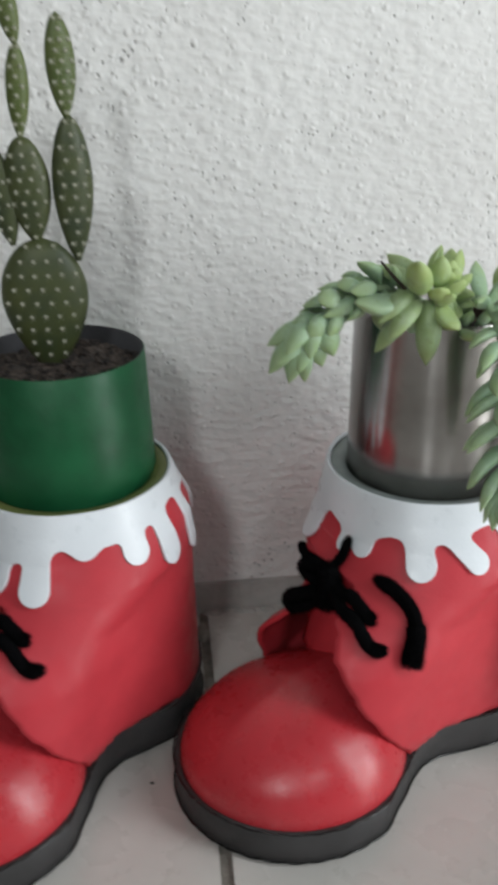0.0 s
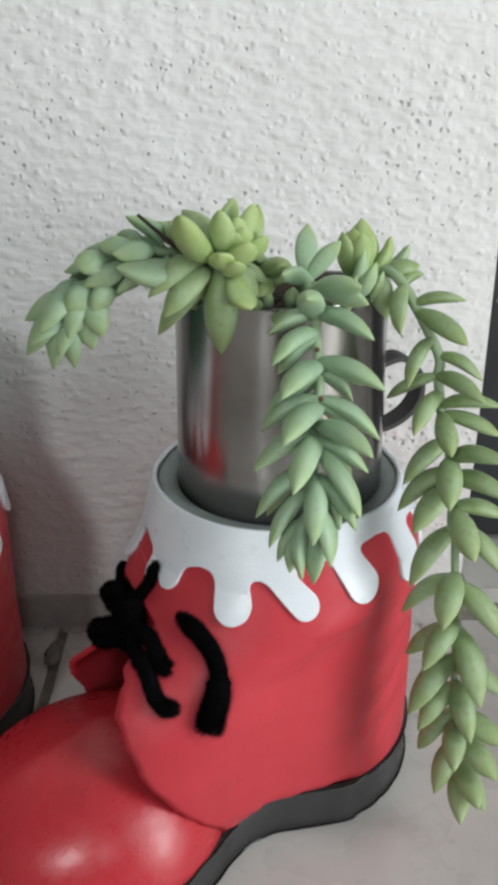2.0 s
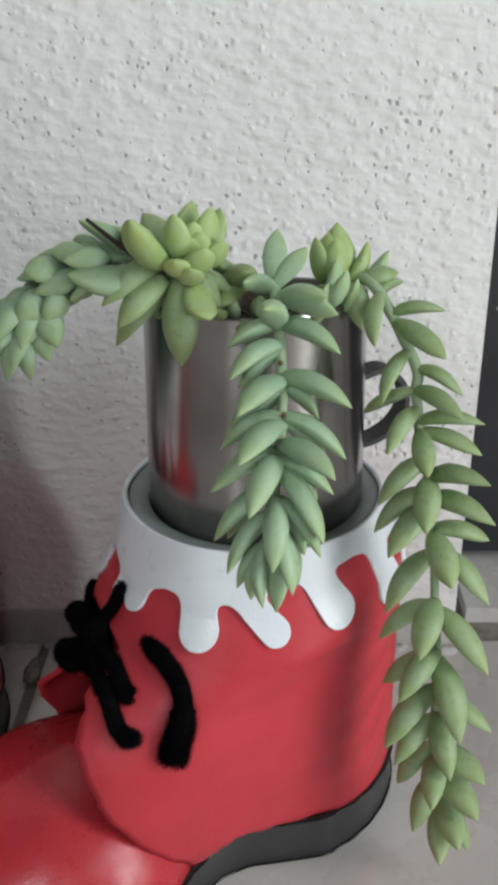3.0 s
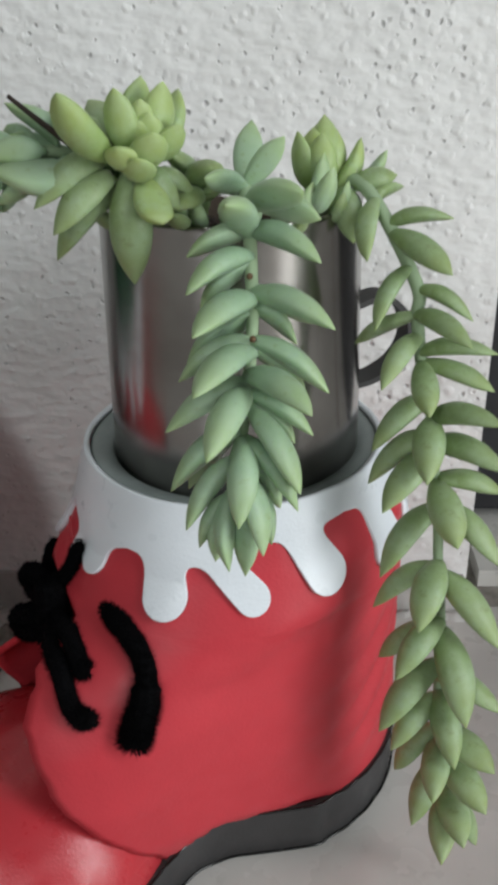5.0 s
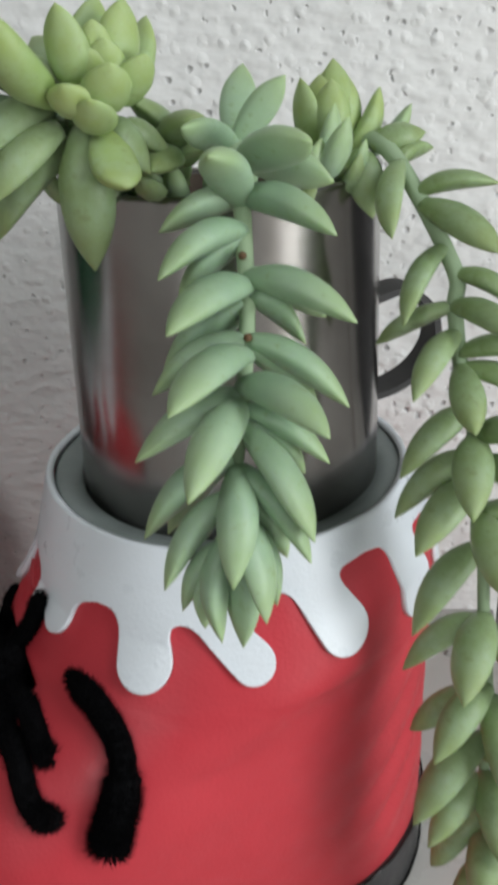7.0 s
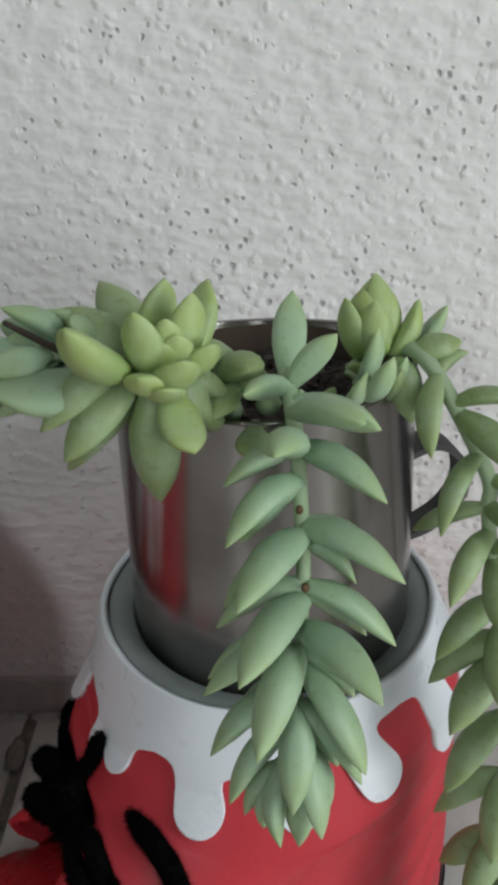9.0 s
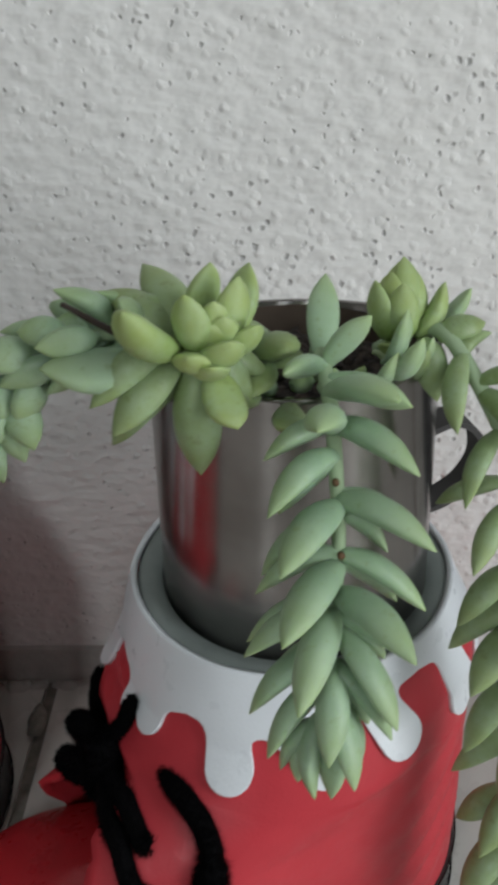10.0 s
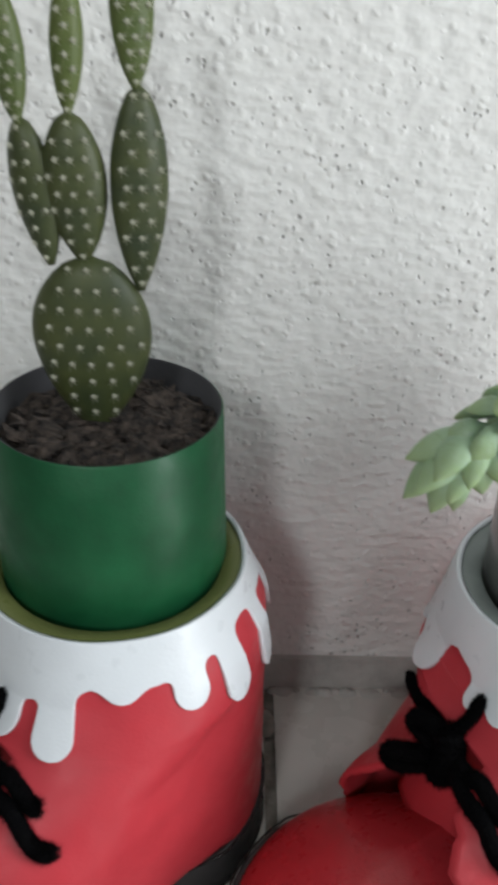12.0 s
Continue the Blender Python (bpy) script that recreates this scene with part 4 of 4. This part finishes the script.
part("twig", tube("twig", [TO_SEDUM @ p for p in tw], lambda u: 0.0012 * (1 - 0.5 * u), TWIG, 6), sedum, label="dry dark broken twig")

# ---- green cup and cactus ----
cup = empty("green_cup", pose(0.035, 0.570, 0.138), "cylindrical cup painted dark green, standing in the boot", "cup")
part("body", lathe("body", [(0.0001, 0.0), (0.0478, 0.0), (0.0485, 0.002), (0.0462, 0.0868), (0.0455, 0.0875)], GREEN_PAINT), cup)
part("inside", lathe("inside", [(0.0455, 0.0875), (0.0445, 0.087), (0.0442, 0.06), (0.0001, 0.06)], CUP_INSIDE), cup)
soil_disc("potting_soil", pose(0.035, 0.570, 0.214), 0.0440, "dark brown crumbly potting soil filling the green cup", 9, 420, 0.005, 0.0085)
cactus = empty("cactus", pose(0.0312, 0.570, 0.214), "dark green prickly pear cactus with stacked oval pads", "cactus")


def pad_mesh(width, thick, height, narrow, skin):
    """A flat oval pad standing on its narrow end, broadest above its middle."""
    v, rows, n = [], 22, 20
    for i in range(rows):
        u = i / (rows - 1)
        w = max(0.0, math.sin(math.pi * u ** narrow)) ** 0.54 if 0 < i < rows - 1 else 0.02
        w = max(w, 0.16 if u < 0.1 else 0.0)
        for j in range(n):
            a = 2 * math.pi * j / n
            ca, sa = math.cos(a), math.sin(a)
            v.append((width * w * ca, thick * w ** 0.8 * sa, height * u))
    f = grid_faces(rows, n, True) + [tuple(reversed(range(n))), tuple(range(len(v) - n, len(v)))]
    return link_mesh("pad", v, f, skin)


def tuft_mesh():
    r, v, f = random.Random(4), [], []
    for _ in range(14):
        d = Vector((r.uniform(-1.2, 1.2), -1.0, r.uniform(-0.9, 1.2))).normalized()
        s = d.orthogonal().normalized() * 0.00028
        k = len(v)
        v += [-s, s, d * r.uniform(0.0022, 0.0042)]
        f.append((k, k + 1, k + 2))
    k = len(v)
    q = 0.0012
    v += [(q, 0, 0), (-q, 0, 0), (0, 0, q), (0, 0, -q), (0, -q, 0), (0, q, 0)]
    f += [tuple(k + i for i in t) for t in ((0, 2, 4), (2, 1, 4), (1, 3, 4), (3, 0, 4), (2, 0, 5), (1, 2, 5), (3, 1, 5), (0, 3, 5))]
    return v, f


TUFT = tuft_mesh()


def pad(x, z, lean, width, thick, height, narrow, y=0.0, turn=0.0, skin=CACTUS, gap=0.0070):
    m = pose(x, y, z, 0, lean, turn)
    ob = part("pad", pad_mesh(width, thick, height, narrow, skin), cactus, m)
    v, f = [], []
    rows = max(4, round(height / gap))
    for i in range(rows):
        u = (i + 0.6) / (rows + 0.2)
        w = max(0.0, math.sin(math.pi * u ** narrow)) ** 0.54
        k = max(2, round(width * w * 2 / gap))
        for j in range(k + 1):
            t = (j + 0.5 * (i % 2)) / k * 2 - 1
            if abs(t) > 0.98:
                continue
            for face in (1, -1):
                px, py = width * w * t, -face * thick * w ** 0.8 * math.sqrt(1 - t * t)
                base = len(v)
                v += [(px + a[0], py + a[1] * face, height * u + a[2]) for a in TUFT[0]]
                f += [tuple(base + q for q in t3) for t3 in TUFT[1]]
    part("bristle_cover", link_mesh("bristle_cover", v, f, SPINE, False), ob, label="cream spine tufts in rows")
    return ob


pad(0.0, 0.0, 0, 0.0225, 0.0085, 0.073, 1.3)
pad(-0.001, 0.070, -3, 0.0112, 0.0065, 0.053, 1.15, gap=0.0058)
pad(0.019, 0.060, 1, 0.0102, 0.0060, 0.072, 1.15, turn=12, gap=0.0058)
pad(-0.013, 0.069, -9, 0.0085, 0.0055, 0.052, 1.15, turn=-20, gap=0.0058)
pad(-0.0035, 0.121, 3, 0.0056, 0.0045, 0.044, 1.1, skin=CACTUS_NEW, gap=0.0045)
pad(0.0195, 0.130, -1, 0.0072, 0.0045, 0.047, 1.1, turn=15, skin=CACTUS_NEW, gap=0.0045)
pad(-0.0205, 0.118, -4, 0.0062, 0.0045, 0.044, 1.1, skin=CACTUS_NEW, gap=0.0045)
pad(-0.001, 0.163, -8, 0.0052, 0.0040, 0.032, 1.1, skin=CACTUS_NEW, gap=0.0045)

# ---- crumbs on the floor ----
def crumb(name, at, size, material, label, seed):
    """A small irregular lump lying on the floor."""
    v, n, rows = [], 14, 8
    for i in range(rows + 1):
        e = -math.pi / 2 + math.pi * i / rows
        for j in range(n):
            a = 2 * math.pi * j / n
            d = Vector((math.cos(e) * math.cos(a), math.cos(e) * math.sin(a), math.sin(e)))
            k = 1 + 0.35 * noise.noise(d * 1.7 + Vector((seed, 0, 0)))
            v.append((d.x * size[0] * k, d.y * size[1] * k, max(0.0, (d.z * 0.9 + 0.75) * size[2] * k)))
    ob = new(name, link_mesh(name, v, grid_faces(rows + 1, n, True), material))
    ob.matrix_world = Matrix.Translation(at)
    return tagged(ob, label, "debris")


crumb("mortar_lump", (0.1065, 0.612, 0.0), (0.0045, 0.010, 0.0035), GROUT, "small brown lump of mortar beside the floor joint", 2)
crumb("dirt_speck", (0.071, 0.4815, 0.0), (0.0011, 0.0009, 0.0006), TWIG, "tiny dark speck of dirt on the floor tile", 5)
splash = []
rs = random.Random(8)
for x in list(np.linspace(0.05, 0.352, 46)) + [0.345, 0.349, 0.352, 0.34]:
    splash.append((x + rs.uniform(-0.004, 0.004), rs.uniform(0.0025, 0.008), rs.uniform(0.0008, 0.0028)))
sv, sf = [], []
for x, w, h in splash:
    k = len(sv)
    for i in range(4):
        for j in range(10):
            a, q = 2 * math.pi * j / 10, 1 - i / 3
            r = w * (0.15 + 0.85 * q) * rs.uniform(0.8, 1.15)
            sv.append((x + r * math.cos(a), min(WALL_Y - 0.004 - w * 0.5 + r * 0.7 * math.sin(a), WALL_Y - 0.0036), h * (1 - q * q) - 0.0002))
    sf += [tuple(k + t for t in f) for f in grid_faces(4, 10, True)] + [tuple(range(k + 30, k + 40))]
tagged(new("plaster_splash", link_mesh("plaster_splash", sv, sf, CEMENT)), "pale hardened plaster splashes along the wall foot", "plaster", kind="stuff")

# ---- floor tiles ----
TILE_SIZE, JOINT = 0.45, 0.0065
tile = box_data("tile", JOINT / 2, TILE_SIZE - JOINT / 2, JOINT / 2, TILE_SIZE - JOINT / 2, -0.006, 0.0, TILE)
for i in range(-4, 5):
    for j in range(-6, 1):
        x, y = 0.108 + i * TILE_SIZE, 0.200 + j * TILE_SIZE
        if x > ROOM_W - TILE_SIZE and x < ROOM_E:
            part("tile", tile, floor, Matrix.Translation((x, y, 0)))
